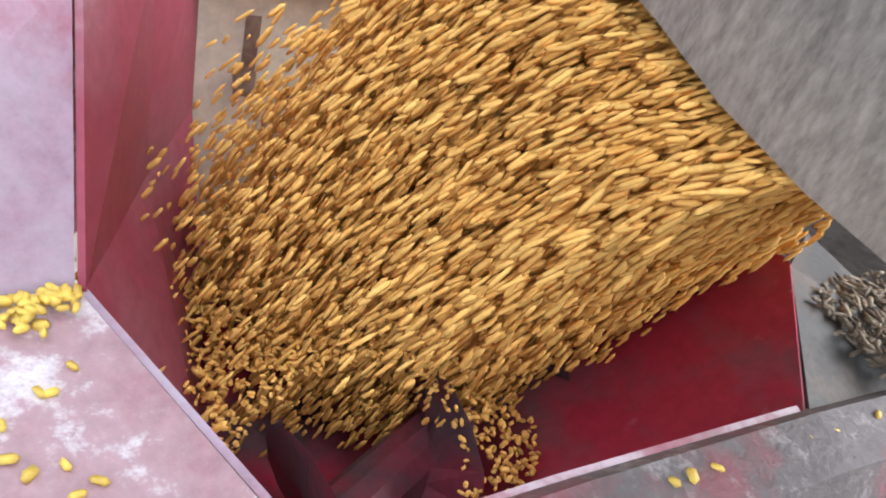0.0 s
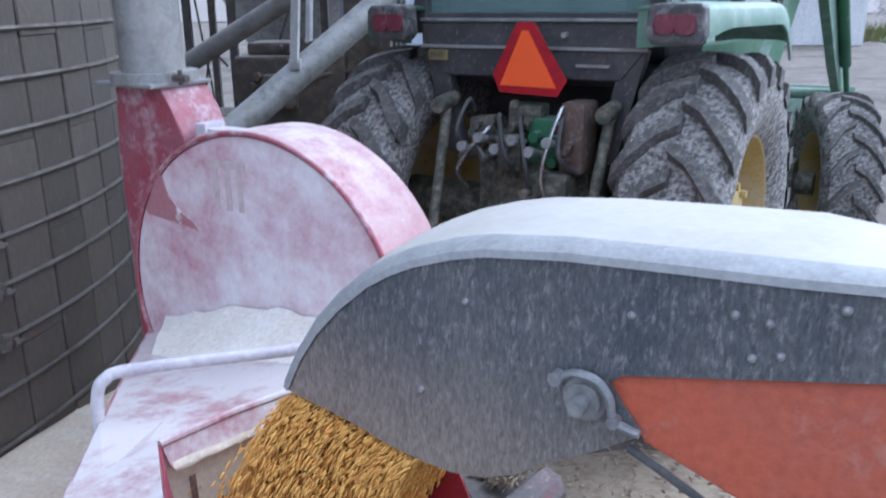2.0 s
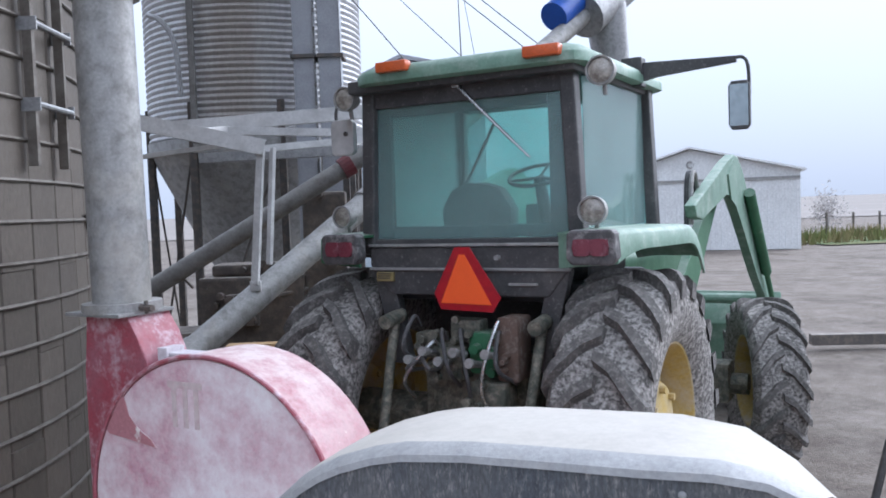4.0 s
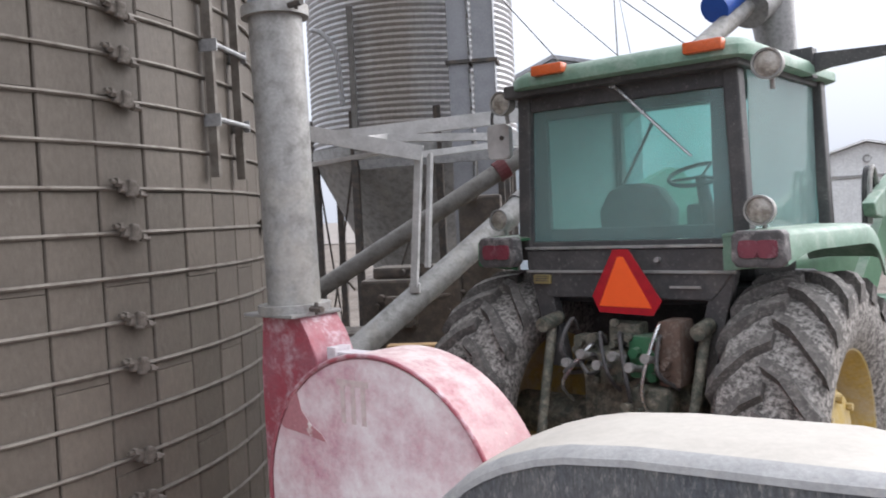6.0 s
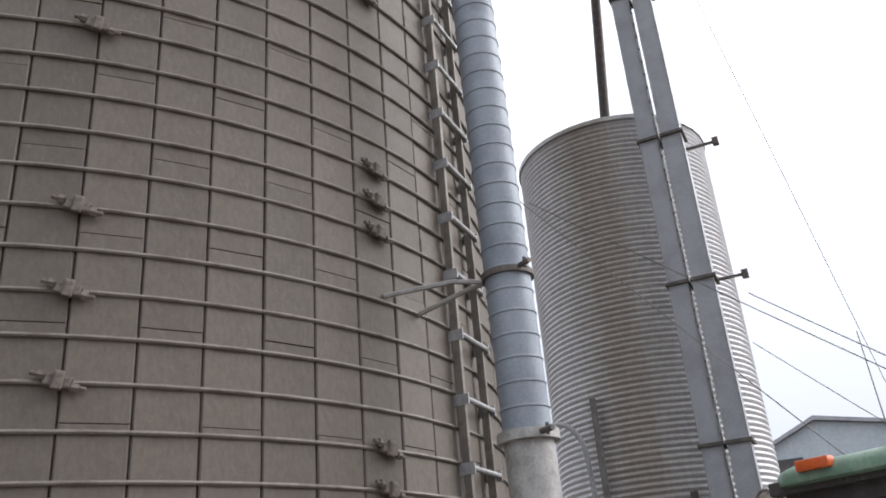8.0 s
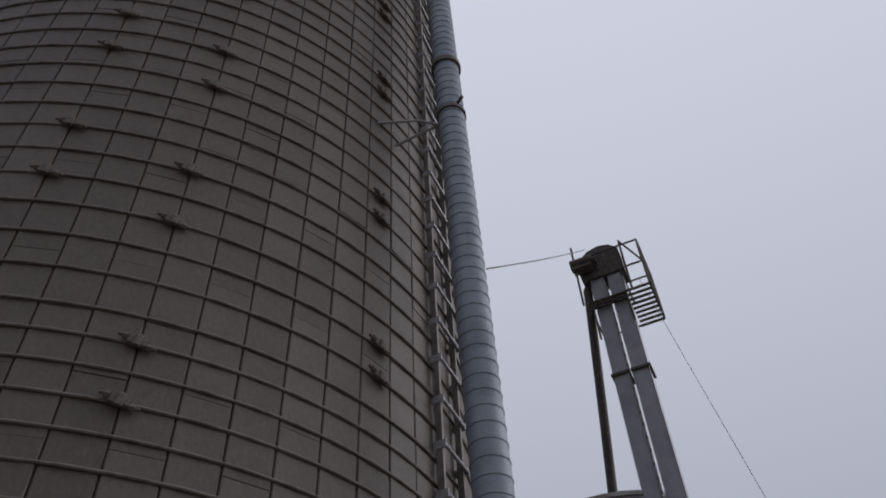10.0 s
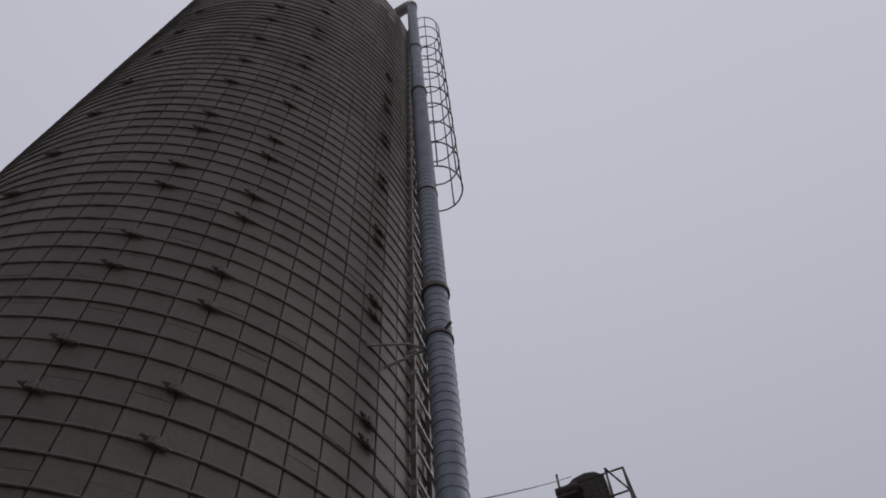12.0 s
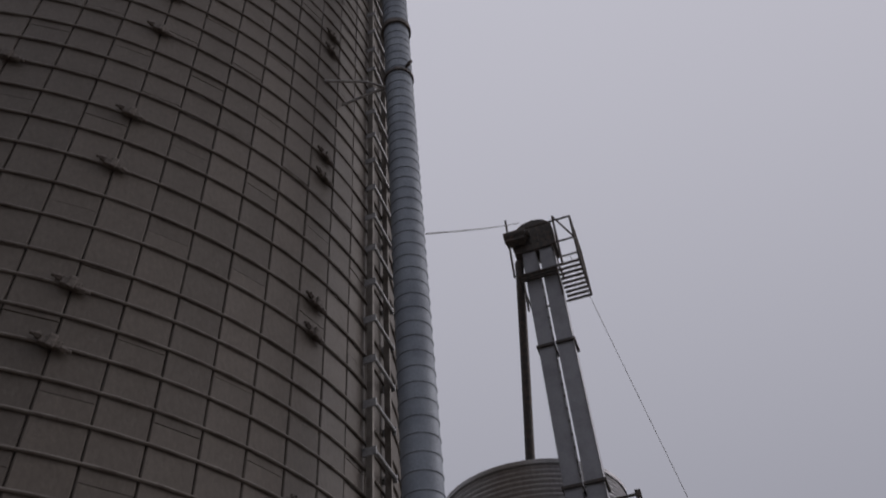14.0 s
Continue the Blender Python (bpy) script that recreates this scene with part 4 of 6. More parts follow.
# left mirror has no glass: its pale zinc colour stands in for reflected sky
for b, a, z, w, hgt, mat_ in ((1.255, 0.93, 2.625, 0.058, 0.135, black_paint), (-0.84, 0.10, 2.545, 0.080, 0.105, frame_zinc)):
    bm = B()
    prism(bm, [(b - w, z - hgt * 0.8), (b - w, z + hgt * 0.8), (b - w * 0.7, z + hgt), (b + w * 0.7, z + hgt), (b + w, z + hgt * 0.8), (b + w, z - hgt * 0.8), (b + w * 0.7, z - hgt), (b - w * 0.7, z - hgt)], a - 0.012, a + 0.03, "a", 0.008)
    mir = part("mirror", bm, mat_, tractor, "rectangular rear-view mirror")
    if b < 0:
        bm = B()
        rod(bm, (b + 0.03, a - 0.022, z + 0.02), (b + 0.03, a - 0.010, z + 0.02), 0.014, seg=10)
        part("mirror_bolt", bm, dark_steel, mir)
        continue
    bm = B()
    prism(bm, [(b - w * 0.85, z - hgt * 0.85), (b - w * 0.85, z + hgt * 0.85), (b + w * 0.85, z + hgt * 0.85), (b + w * 0.85, z - hgt * 0.85)], a - 0.0165, a - 0.0125, "a")
    part("mirror_face", bm, mirror_glass, mir)
bm = B()
hose(bm, curve_pts([(-0.70, 0.06, 2.74), (-0.86, 0.10, 2.74), (-0.90, 0.12, 2.66), (-0.86, 0.12, 2.60)], 5), 0.010, seg=8)
part("mirror_stem", bm, black_paint, tractor, smooth=True)
# engine hood, frame and axle
bm = B()
prism(bm, [(-0.34, 1.1), (-0.36, 1.70), (-0.28, 1.83), (0.28, 1.83), (0.36, 1.70), (0.34, 1.1)], 1.3, 3.7, "a", 0.03)
part("engine_hood", bm, green_paint, tractor, smooth=True)
bm = B()
box(bm, (-0.24, 0.0, 0.62), (0.24, 3.6, 1.25), 0.04)
part("chassis", bm, oily_iron, tractor)
bm = B()
rod(bm, (-0.9, 0.34, 0.88), (0.9, 0.34, 0.88), 0.13, seg=18)
box(bm, (-0.32, 0.05, 0.55), (0.32, 0.65, 1.28), 0.06)
part("rear_axle", bm, oily_iron, tractor, smooth=True)
bm = B()
rod(bm, (-0.85, 3.0, 0.62), (0.95, 3.0, 0.62), 0.085, seg=14)
box(bm, (0.62, 2.85, 0.48), (0.82, 3.1, 0.80), 0.03)
part("front_axle", bm, oily_iron, tractor)
bm = B()
box(bm, (-0.58, 0.66, 0.9), (0.58, 0.70, 1.62), 0.01)
part("firewall", bm, black_paint, tractor)
# hitch, hydraulics and hoses at the rear
rng = random.Random(4)
for b0, b1, a0, a1, z0, z1, mt in ((-0.16, 0.02, -0.12, 0.06, 1.20, 1.38, oily_iron), (0.05, 0.22, -0.10, 0.06, 1.24, 1.46, green_paint), (0.24, 0.36, -0.16, 0.02, 1.22, 1.55, surface("rusty_iron", (0.13, 0.085, 0.065), (0.10, 0.07, 0.055), scale=18, rough=0.8, bump=0.4, dust=(0.34, 0.29, 0.25), dust_at=(0.5, 0.75), dust_scale=18)),
                                   (-0.30, -0.14, -0.06, 0.06, 1.30, 1.44, oily_iron), (0.10, 0.30, -0.20, -0.04, 1.08, 1.22, oily_iron), (-0.08, 0.10, -0.06, 0.05, 1.40, 1.52, oily_iron)):
    bm = B()
    box(bm, (b0, a0, z0), (b1, a1, z1), 0.02)
    for k in range(5):
        p = Vector((rng.uniform(b0, b1), a0, rng.uniform(z0, z1)))
        rod(bm, p, p + Vector((0, -rng.uniform(0.02, 0.07), 0)), rng.uniform(0.012, 0.03), seg=8)
    part("hydraulic_block", bm, mt, tractor, smooth=True)
for k in range(8):
    bm = B()
    p = Vector((rng.uniform(-0.28, 0.3), -0.08, rng.uniform(1.25, 1.5)))
    q = Vector((p.x + rng.uniform(-0.15, 0.15), -0.12, rng.uniform(0.95, 1.3)))
    hose(bm, curve_pts([p, p + Vector((0.02, -0.10, 0.06)), (p + q) / 2 + Vector((rng.uniform(-0.08, 0.08), -0.16, 0)), q], 6), 0.011, seg=8)
    part("hydraulic_hose", bm, chrome if k < 2 else black_paint, tractor, smooth=True)
for k in range(6):
    bm = B()
    p = Vector((-0.22 + 0.09 * k, -0.14, 1.30 + 0.05 * (k % 2)))
    rod(bm, p, p + Vector((-0.01, -0.09, 0.02)), 0.018, seg=10)
    rod(bm, p + Vector((-0.01, -0.09, 0.02)), p + Vector((-0.012, -0.12, 0.026)), 0.026, seg=10)
    part("coupler", bm, galv_dull, tractor, smooth=True)
for b in (-0.43, 0.45):
    bm = B()
    rod(bm, (b, -0.05, 1.50), (b * 0.92, -0.30, 0.80), 0.028, seg=10)
    rod(bm, (b, 0.02, 1.52), (b, -0.16, 1.50), 0.04, seg=10)
    part("lift_link", bm, oily_iron, tractor, smooth=True)
    bm = B()
    rod(bm, (b * 0.8, 0.1, 0.68), (b * 0.95, -0.75, 0.62), 0.035, seg=10)
    part("lower_link", bm, oily_iron, tractor, smooth=True)
# loader
for s in (1, -1):
    b0, b1 = (0.865, 0.935) if s > 0 else (-0.935, -0.865)
    bm = B()
    prism(bm, [(1.30, 2.00), (1.24, 2.075), (2.37, 2.385), (2.58, 2.435), (2.76, 2.42), (2.96, 2.33), (4.00, 1.55), (4.55, 1.12), (4.40, 1.00), (3.60, 1.44), (2.80, 1.96), (2.52, 2.13), (2.28, 2.15), (1.48, 1.98)], b0, b1, "b", 0.012)
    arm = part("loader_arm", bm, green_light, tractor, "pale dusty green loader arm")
    bm = B()
    prism(bm, [(2.30, 2.08), (2.62, 2.06), (1.75, 1.42), (1.20, 1.0), (1.05, 1.2), (1.50, 1.62)], 0.74 * s, 0.80 * s, "b", 0.008)
    part("loader_mast", bm, green_paint, tractor)
    bm = B()
    prism(bm, [(2.30, 2.28), (2.52, 2.40), (2.74, 2.36), (2.80, 2.16), (2.62, 2.04), (2.40, 2.10)], *((b1, b1 + 0.012) if s > 0 else (b0 - 0.012, b0)), "b")
    part("gusset", bm, green_light, tractor)
    bm = B()
    rod(bm, (b1 + 0.04 * s, 3.0, 2.15), (b1 + 0.04 * s, 3.85, 1.45), 0.045, seg=12)
    rod(bm, (b1 + 0.04 * s, 3.85, 1.45), (b1 + 0.04 * s, 4.3, 1.08), 0.024, seg=10)
    part("loader_cylinder", bm, green_paint, tractor, smooth=True)
    for k in range(3):
        bm = B()
        o = Vector((b0 - 0.03 * k * s, 1.45 + 0.06 * k, 1.95))
        hose(bm, curve_pts([o, o + Vector((0, 0.02, 0.25)), o + Vector((0, 0.10, 0.34)), o + Vector((0, 0.22, 0.22)), o + Vector((0, 0.3, 0.05))], 6), 0.014, seg=8)
        part("loader_hose", bm, black_paint if k else galv_dull, tractor, smooth=True)
bm = B()
rod(bm, (-0.9, 4.35, 1.15), (0.9, 4.35, 1.15), 0.05, seg=12)
part("loader_crossbar", bm, green_light, tractor)
bm = B()
prism(bm, [(4.4, 0.9), (4.6, 1.2), (4.7, 0.3), (5.4, 0.18), (5.4, 0.14), (4.6, 0.2)], -1.0, 1.0, "b", 0.01)
part("bucket", bm, green_light, tractor)
bm = B()
rod(bm, (-0.45, 0.9, 2.95), (-0.47, 0.9, 3.75), 0.005, 0.003, seg=6)
part("antenna", bm, cable_mat, tractor)

# ---- forage blower with feed hopper ----
blower = thing("grain_blower", TROOT, "dusty faded red blower with round fan housing and feed hopper", "blower")
FB, FZ, FR = -0.15, 1.01, 0.60
FM = Matrix.Translation((FB, 0, FZ)) @ Matrix.Rotation(radians(90), 4, "X")


def fan_ring(profile, seg=72):
    bm = B()
    return lathe(bm, profile, seg, FM)


part("fan_plate", fan_ring([(0.0, 1.795), (FR - 0.01, 1.795), (FR - 0.01, 1.785), (0.0, 1.785)]), plume_plate, blower, "dusty red front plate with airborne dust painted in", smooth=False)
part("fan_band", fan_ring([(FR - 0.012, 1.79), (FR, 1.79), (FR + 0.004, 1.65), (FR, 1.50), (FR - 0.012, 1.50)]), band_paint, blower, "red band with chipped dusty paint", smooth=True)
part("fan_back", fan_ring([(0.0, 1.505), (FR, 1.505), (FR, 1.498), (0.0, 1.498)]), red_paint, blower)
bm = B()
hose(bm, [(FB + (FR + 0.004) * math.cos(2 * math.pi * k / 72), -1.797, FZ + (FR + 0.004) * math.sin(2 * math.pi * k / 72)) for k in range(72)], 0.009, seg=8, closed=True)
part("fan_rim", bm, red_paint, blower, smooth=True)
bm = B()
prism(bm, [(-0.56, 1.445), (-0.535, 1.37), (-0.48, 1.315), (-0.42, 1.285), (-0.395, 1.255), (-0.44, 1.262), (-0.52, 1.272), (-0.645, 1.285), (-0.66, 1.30), (-0.60, 1.40)], -1.7995, -1.7955, "a")
part("bare_paint", bm, band_paint, blower, "patch of bare dark red paint")
bm = B()
for b in (-0.30, -0.245, -0.19):
    box(bm, (b, -1.7985, 1.345), (b + 0.022, -1.7955, 1.49))
box(bm, (-0.32, -1.7985, 1.49), (-0.15, -1.7955, 1.515))
part("faded_decal", bm, surface("faded_decal", (0.60, 0.50, 0.48), (0.5, 0.36, 0.36), scale=30, rough=0.8), blower, "faded pale decal")
bm = B()
prism(bm, [(-0.815, 1.745), (-0.585, 1.745), (-0.53, 1.66), (-0.48, 1.56), (-0.45, 1.40), (-0.60, 0.9), (-0.72, 0.5), (-0.84, 0.5), (-0.835, 1.5)], -1.745, -1.53, "a", 0.008)
part("outlet", bm, red_paint, blower, "red outlet duct up to the pipe")
bm = B()
box(bm, (-0.87, -1.80, 1.735), (-0.56, -1.52, 1.75), 0.004)
part("outlet_flange", bm, galv_dull, blower)
bm = B()
box(bm, (-0.46, -1.70, 1.585), (-0.27, -1.62, 1.597), 0.003)
box(bm, (-0.46, -1.71, 1.565), (-0.41, -1.62, 1.615), 0.003)
part("top_bracket", bm, tube_dust, blower, "white dust-covered bracket")
bm = B()
for b in (-0.62, 0.30):
    box(bm, (b - 0.04, -1.75, 0.0), (b + 0.04, -1.55, 0.62), 0.01)
box(bm, (-0.8, -1.78, 0.02), (0.5, -1.52, 0.10), 0.01)
part("stand", bm, red_paint, blower)

# feed table between the fan and the hopper
table = [[(-0.74, -1.80, 0.80), (-0.40, -1.80, 0.86), (0.0, -1.80, 0.92), (0.55, -1.80, 0.98)],
         [(-0.36, -2.18, 0.90), (-0.10, -2.12, 0.93), (0.16, -2.06, 0.97), (0.48, -2.02, 1.00)],
         [(0.02, -2.56, 0.98), (0.16, -2.45, 0.99), (0.28, -2.36, 1.00), (0.40, -2.26, 1.01)],
         [(0.29, -2.84, 1.015), (0.305, -2.76, 1.022), (0.32, -2.69, 1.030), (0.335, -2.63, 1.038)]]
bm = B()
sheet(bm, table, 0.012)
part("feed_table", bm, pink_paint, blower, "dust-covered sloping feed table")
bm = B()
sheet(bm, [[(0.29, -2.84, 1.014), (0.335, -2.63, 1.038)], [(0.505, -3.02, 1.050), (0.574, -2.814, 1.063)]], 0.010)
part("table_flap", bm, pink_paint, blower)
bm = B()
sheet(bm, [[(-0.74, -1.80, 0.80), (-0.36, -2.18, 0.90), (0.02, -2.56, 0.98), (0.27, -2.84, 1.0), (0.49, -3.01, 1.05)], [(-0.72, -1.80, 0.45), (-0.34, -2.16, 0.5), (0.04, -2.54, 0.5), (0.29, -2.83, 0.5), (0.50, -3.00, 0.5)]], 0.008)
part("table_side", bm, red_paint, blower)
# hopper
bm = B()
sheet(bm, [[(0.335, -2.63, 1.035), (0.370, -2.42, 1.035), (0.425, -2.20, 1.030), (0.505, -1.98, 1.025)], [(0.345, -2.61, 0.62), (0.380, -2.42, 0.62), (0.445, -2.20, 0.62), (0.53, -1.98, 0.62)]], 0.006)
part("hopper_back", bm, cream_panel, blower, "cream inner hopper panel with rust marks")
bm = B()
prev = None
hose(bm, [(0.338, -2.628, 1.042), (0.372, -2.42, 1.042), (0.428, -2.20, 1.037), (0.508, -1.98, 1.032)], 0.010, seg=8)
sheet(bm, [[(0.342, -2.626, 1.036), (0.376, -2.42, 1.036), (0.432, -2.20, 1.030), (0.512, -1.98, 1.028)], [(0.366, -2.625, 0.990), (0.398, -2.42, 0.990), (0.455, -2.20, 0.985), (0.535, -1.98, 0.98)]], 0.006)
part("hopper_lip", bm, pink_paint, blower, "bent steel lip with caked grain dust")
bm = B()
rg = random.Random(5)
rows = []
for i in range(25):
    f = i / 24
    p = Vector((0.358, -2.622, 0.998)).lerp(Vector((0.530, -1.99, 0.988)), f) + Vector((-0.018 * math.sin(math.pi * f), 0, 0))
    w, h = 0.009 + rg.uniform(-0.003, 0.004), 0.003 + rg.uniform(0, 0.005)
    rows.append([p + Vector((0.008, 0, -0.008)), p + Vector((0.010, -0.002, h - 0.004)), p + Vector((0.010 + w, -0.004, h - 0.016)), p + Vector((0.010 + w, -0.004, -0.010 - h))])
sheet(bm, rows)
part("caked_dust", bm, flour, blower, "cream grain dust caked along the lip", smooth=True)
bm = B()
for b0, a0, z1, z0, w in ((0.344, -2.560, 0.930, 0.850, 0.009), (0.345, -2.562, 0.86, 0.825, 0.014), (0.354, -2.50, 0.835, 0.826, 0.02), (0.361, -2.46, 0.83, 0.818, 0.016)):
    sheet(bm, [[(b0 + 0.008 + 0.02 * (1.01 - z1), a0 - w, z1), (b0 + 0.008 + 0.02 * (1.01 - z1) + 0.004, a0 + w, z1)], [(b0 + 0.008 + 0.02 * (1.01 - z0), a0 - w * 0.7, z0), (b0 + 0.008 + 0.02 * (1.01 - z0) + 0.004, a0 + w * 1.1, z0)]])
part("rust_mark", bm, rust, blower, "brown rust run on the panel")
bm = B()
sheet(bm, [[(0.337, -2.632, 1.040), (0.455, -2.72, 1.052), (0.574, -2.814, 1.064)], [(0.342, -2.620, 0.80), (0.51, -2.73, 0.83), (0.698, -2.838, 0.870)], [(0.35, -2.60, 0.62), (0.55, -2.66, 0.62), (0.80, -2.74, 0.64)]], 0.006)
part("hopper_side", bm, side_red, blower, "red hopper side wall")
bm = B()
sheet(bm, [[(0.574, -2.816, 1.065), (0.505, -3.022, 1.052)], [(0.698, -2.840, 0.872), (0.680, -3.04, 0.860)]], 0.006)
part("box_face", bm, lilac_paint, blower, "faded red sheet steel face")
bm = B()
sheet(bm, [[(0.680, -3.04, 0.858), (0.65, -3.35, 0.850)], [(0.698, -2.838, 0.870), (0.84, -3.30, 0.850)], [(0.915, -2.780, 0.862), (0.97, -3.08, 0.855)]], 0.008)
part("shelf", bm, shelf_paint, blower, "dusty red shelf with spilled kernels")
bm = B()
sheet(bm, [[(0.698, -2.837, 0.868), (0.915, -2.778, 0.860), (1.00, -2.84, 0.87)], [(0.74, -2.78, 0.76), (0.94, -2.74, 0.75), (1.02, -2.78, 0.75)], [(0.79, -2.74, 0.64), (0.95, -2.70, 0.64), (1.0, -2.72, 0.64)]], 0.006)
part("hopper_front", bm, lilac_paint, blower)
bm = B()
sheet(bm, [[(0.46, -2.08, 0.93), (0.767, -2.172, 0.935), (0.907, -2.240, 0.955), (1.029, -2.349, 0.917)], [(0.46, -2.26, 0.77), (0.75, -2.36, 0.77), (0.88, -2.42, 0.77), (0.99, -2.49, 0.77)], [(0.46, -2.42, 0.63), (0.72, -2.52, 0.63), (0.84, -2.57, 0.63), (0.95, -2.64, 0.63)]], 0.006)
part("hopper_end", bm, red_bare, blower, "shiny worn red end wall")
bm = B()
sheet(bm, [[(0.99, -2.86, 0.892), (0.988, -2.74, 0.897), (1.000, -2.60, 0.903), (1.029, -2.352, 0.916)], [(0.94, -2.78, 0.64), (0.945, -2.70, 0.64), (0.95, -2.64, 0.64), (0.985, -2.50, 0.76)]], 0.006)
part("hopper_near_wall", bm, red_paint, blower)
bm = B()
pts = [Vector(p) for p in ((1.02, -2.95, 0.888), (1.022, -2.74, 0.897), (1.034, -2.60, 0.902), (1.060, -2.36, 0.912), (1.088, -2.08, 0.900))]
sheet(bm, [[p + Vector((-0.035, 0.012, 0.0)) for p in pts], [p + Vector((-0.02, 0.005, 0.016)) for p in pts], [p + Vector((0.03, -0.015, 0.012)) for p in pts], [p + Vector((0.045, -0.02, -0.02)) for p in pts], [p + Vector((0.035, -0.018, -0.16)) for p in pts]], 0.008)
part("hopper_rim", bm, surface("worn_rim", (0.15, 0.13, 0.125), (0.24, 0.10, 0.11), mix=(0.5, 0.62), scale=9, rough=0.55, metal=0.2, grain=70, bump=0.3, dust=(0.38, 0.345, 0.33), dust_at=(0.54, 0.70), dust_scale=30), blower, "scuffed steel hopper rim")
bm = B()
sheet(bm, [[(0.907, -2.236, 0.952), (1.036, -2.345, 0.914)], [(0.85, -2.10, 0.925), (1.07, -2.08, 0.895)]], 0.006)
part("end_ledge", bm, dark_steel, blower)
bm = B()
prism(bm, [(0.34, -2.62), (0.80, -2.76), (1.0, -2.74), (1.04, -2.5), (0.98, -2.4), (0.46, -2.4)], 0.60, 0.63, "z")
part("hopper_floor", bm, red_bare, blower)
bm = B()
rod(bm, (0.90, -2.74, 0.70), (0.70, -2.2, 0.70), 0.035, seg=12)
n = 60
for k in range(n):
    f = k / (n - 1)
    c = Vector((0.90, -2.74, 0.70)).lerp(Vector((0.70, -2.2, 0.70)), f)
    a0, a1 = f * 22, (k + 1) / (n - 1) * 22
    c1 = Vector((0.90, -2.74, 0.70)).lerp(Vector((0.70, -2.2, 0.70)), (k + 1) / (n - 1))
    q = [(c + 0.03 * Vector((math.cos(a0), 0.2 * math.cos(a0), math.sin(a0)))), (c + 0.105 * Vector((math.cos(a0), 0.2 * math.cos(a0), math.sin(a0)))),
         (c1 + 0.105 * Vector((math.cos(a1), 0.2 * math.cos(a1), math.sin(a1)))), (c1 + 0.03 * Vector((math.cos(a1), 0.2 * math.cos(a1), math.sin(a1))))]
    bm.faces.new([bm.verts.new(v) for v in q])
part("feed_auger", bm, surface("worn_auger", (0.10, 0.06, 0.07), (0.22, 0.04, 0.06), mix=(0.45, 0.6), scale=9, rough=0.4, metal=0.3, grain=60), blower, "dark red feed auger")
bm = B()
W2T = TROOT.inverted()
hose(bm, curve_pts([W2T @ Vector(p) for p in ((-1.075, 2.25, 0.94), (-1.07, 2.255, 1.045), (-1.05, 2.27, 1.09), (-0.98, 2.30, 1.105), (-0.62, 2.385, 1.115), (-0.30, 2.50, 1.11), (-0.2, 2.54, 1.08), (-0.19, 2.55, 0.98))], 6), 0.0165, seg=12)
part("handle_bar", bm, tube_dust, blower, "dust-covered tube handle", smooth=True)

# dust heaped on the table against the fan
bm = B()
rows = []
for i in range(15):
    row = []
    for j in range(22):
        f, g = i / 14, j / 21
        b = -0.62 + 0.34 * f + (1.1 - 0.34 * f) * g
        a = -1.80 - 0.40 * f
        base = 0.80 + 0.144 * (b + 0.74) * (1 - 0.6 * f) + 0.07 * f
        hgt = 0.13 * (1 - f) ** 1.2 * (0.5 + 0.5 * math.sin(math.pi * min(1, max(0, g * 1.05)))) + 0.03 * noise.noise(Vector((b * 9, a * 9, 0))) * (1 - f)
        row.append((b, a, base + hgt - 0.02 * f))
    rows.append(row)
sheet(bm, rows)
dust_ob = part("dust_heap", bm, heap_dust, None, smooth=True)
dust_ob.matrix_world = TROOT
tagged(dust_ob, "pale grain dust heaped on the feed table", "grain dust")

# ---- unloading chute of the grain wagon ----
chute = thing("wagon_chute", TROOT, "galvanized unloading hood with dusty white top and orange chute", "grain chute")
UP = [(0.650, 1.214), (0.670, 1.252), (0.695, 1.298), (0.741, 1.364), (0.805, 1.432), (0.878, 1.493), (0.930, 1.525), (0.985, 1.551), (1.071, 1.580), (1.141, 1.596), (1.291, 1.612), (1.479, 1.620), (1.643, 1.626), (1.774, 1.634), (1.86, 1.630), (1.935, 1.602)]
LOW = [(1.99, 1.548), (1.775, 1.500), (1.40, 1.424), (1.376, 1.405), (1.437, 1.330), (1.425, 1.315), (1.365, 1.275), (1.259, 1.215), (1.20, 1.175), (1.140, 1.150), (1.066, 1.138), (1.000, 1.142), (0.920, 1.155), (0.850, 1.175), (0.770, 1.192), (0.690, 1.206)]


def far_edge(b, z):
    """The hood's far edge: its nose runs a little ahead of the near one, and its end turns down sooner."""
    return b - 0.045 * max(0.0, min(1.0, (1.30 - b) / 0.45)), z - 0.62 * max(0.0, b - 1.735)


for name, a in (("near_panel", -2.522), ("far_panel", -2.175)):
    bm = B()
    prism(bm, (UP if a < -2.4 else [far_edge(b, z) for b, z in UP if b < 1.87]) + [p for p in LOW if a < -2.4 or p[0] < 1.9], a, a + 0.005, "a")
    part(name, bm, chute_dark, chute, "speckled dark galvanized side panel")
bm = B()
rows = []
for i, (b, z) in enumerate(UP):
    p, q = UP[max(i - 1, 0)], UP[min(i + 1, len(UP) - 1)]
    t = Vector((q[0] - p[0], q[1] - p[1])).normalized()
    nrm = Vector((-t.y, t.x))
    row = []
    for a, o in ((-2.527, -0.004), (-2.524, 0.010), (-2.505, 0.022), (-2.485, 0.028), (-2.40, 0.034), (-2.25, 0.034), (-2.182, 0.030), (-2.172, -0.004)):
        f = (a + 2.527) / 0.355
        b2, z2 = far_edge(b, z)
        row.append((b + (b2 - b) * f + nrm.x * o, a, z + (z2 - z) * f + nrm.y * o))
    rows.append(row)
sheet(bm, [row[3:] for row in rows])
part("hood_top", bm, chute_white, chute, "white dust-covered hood top", smooth=True)
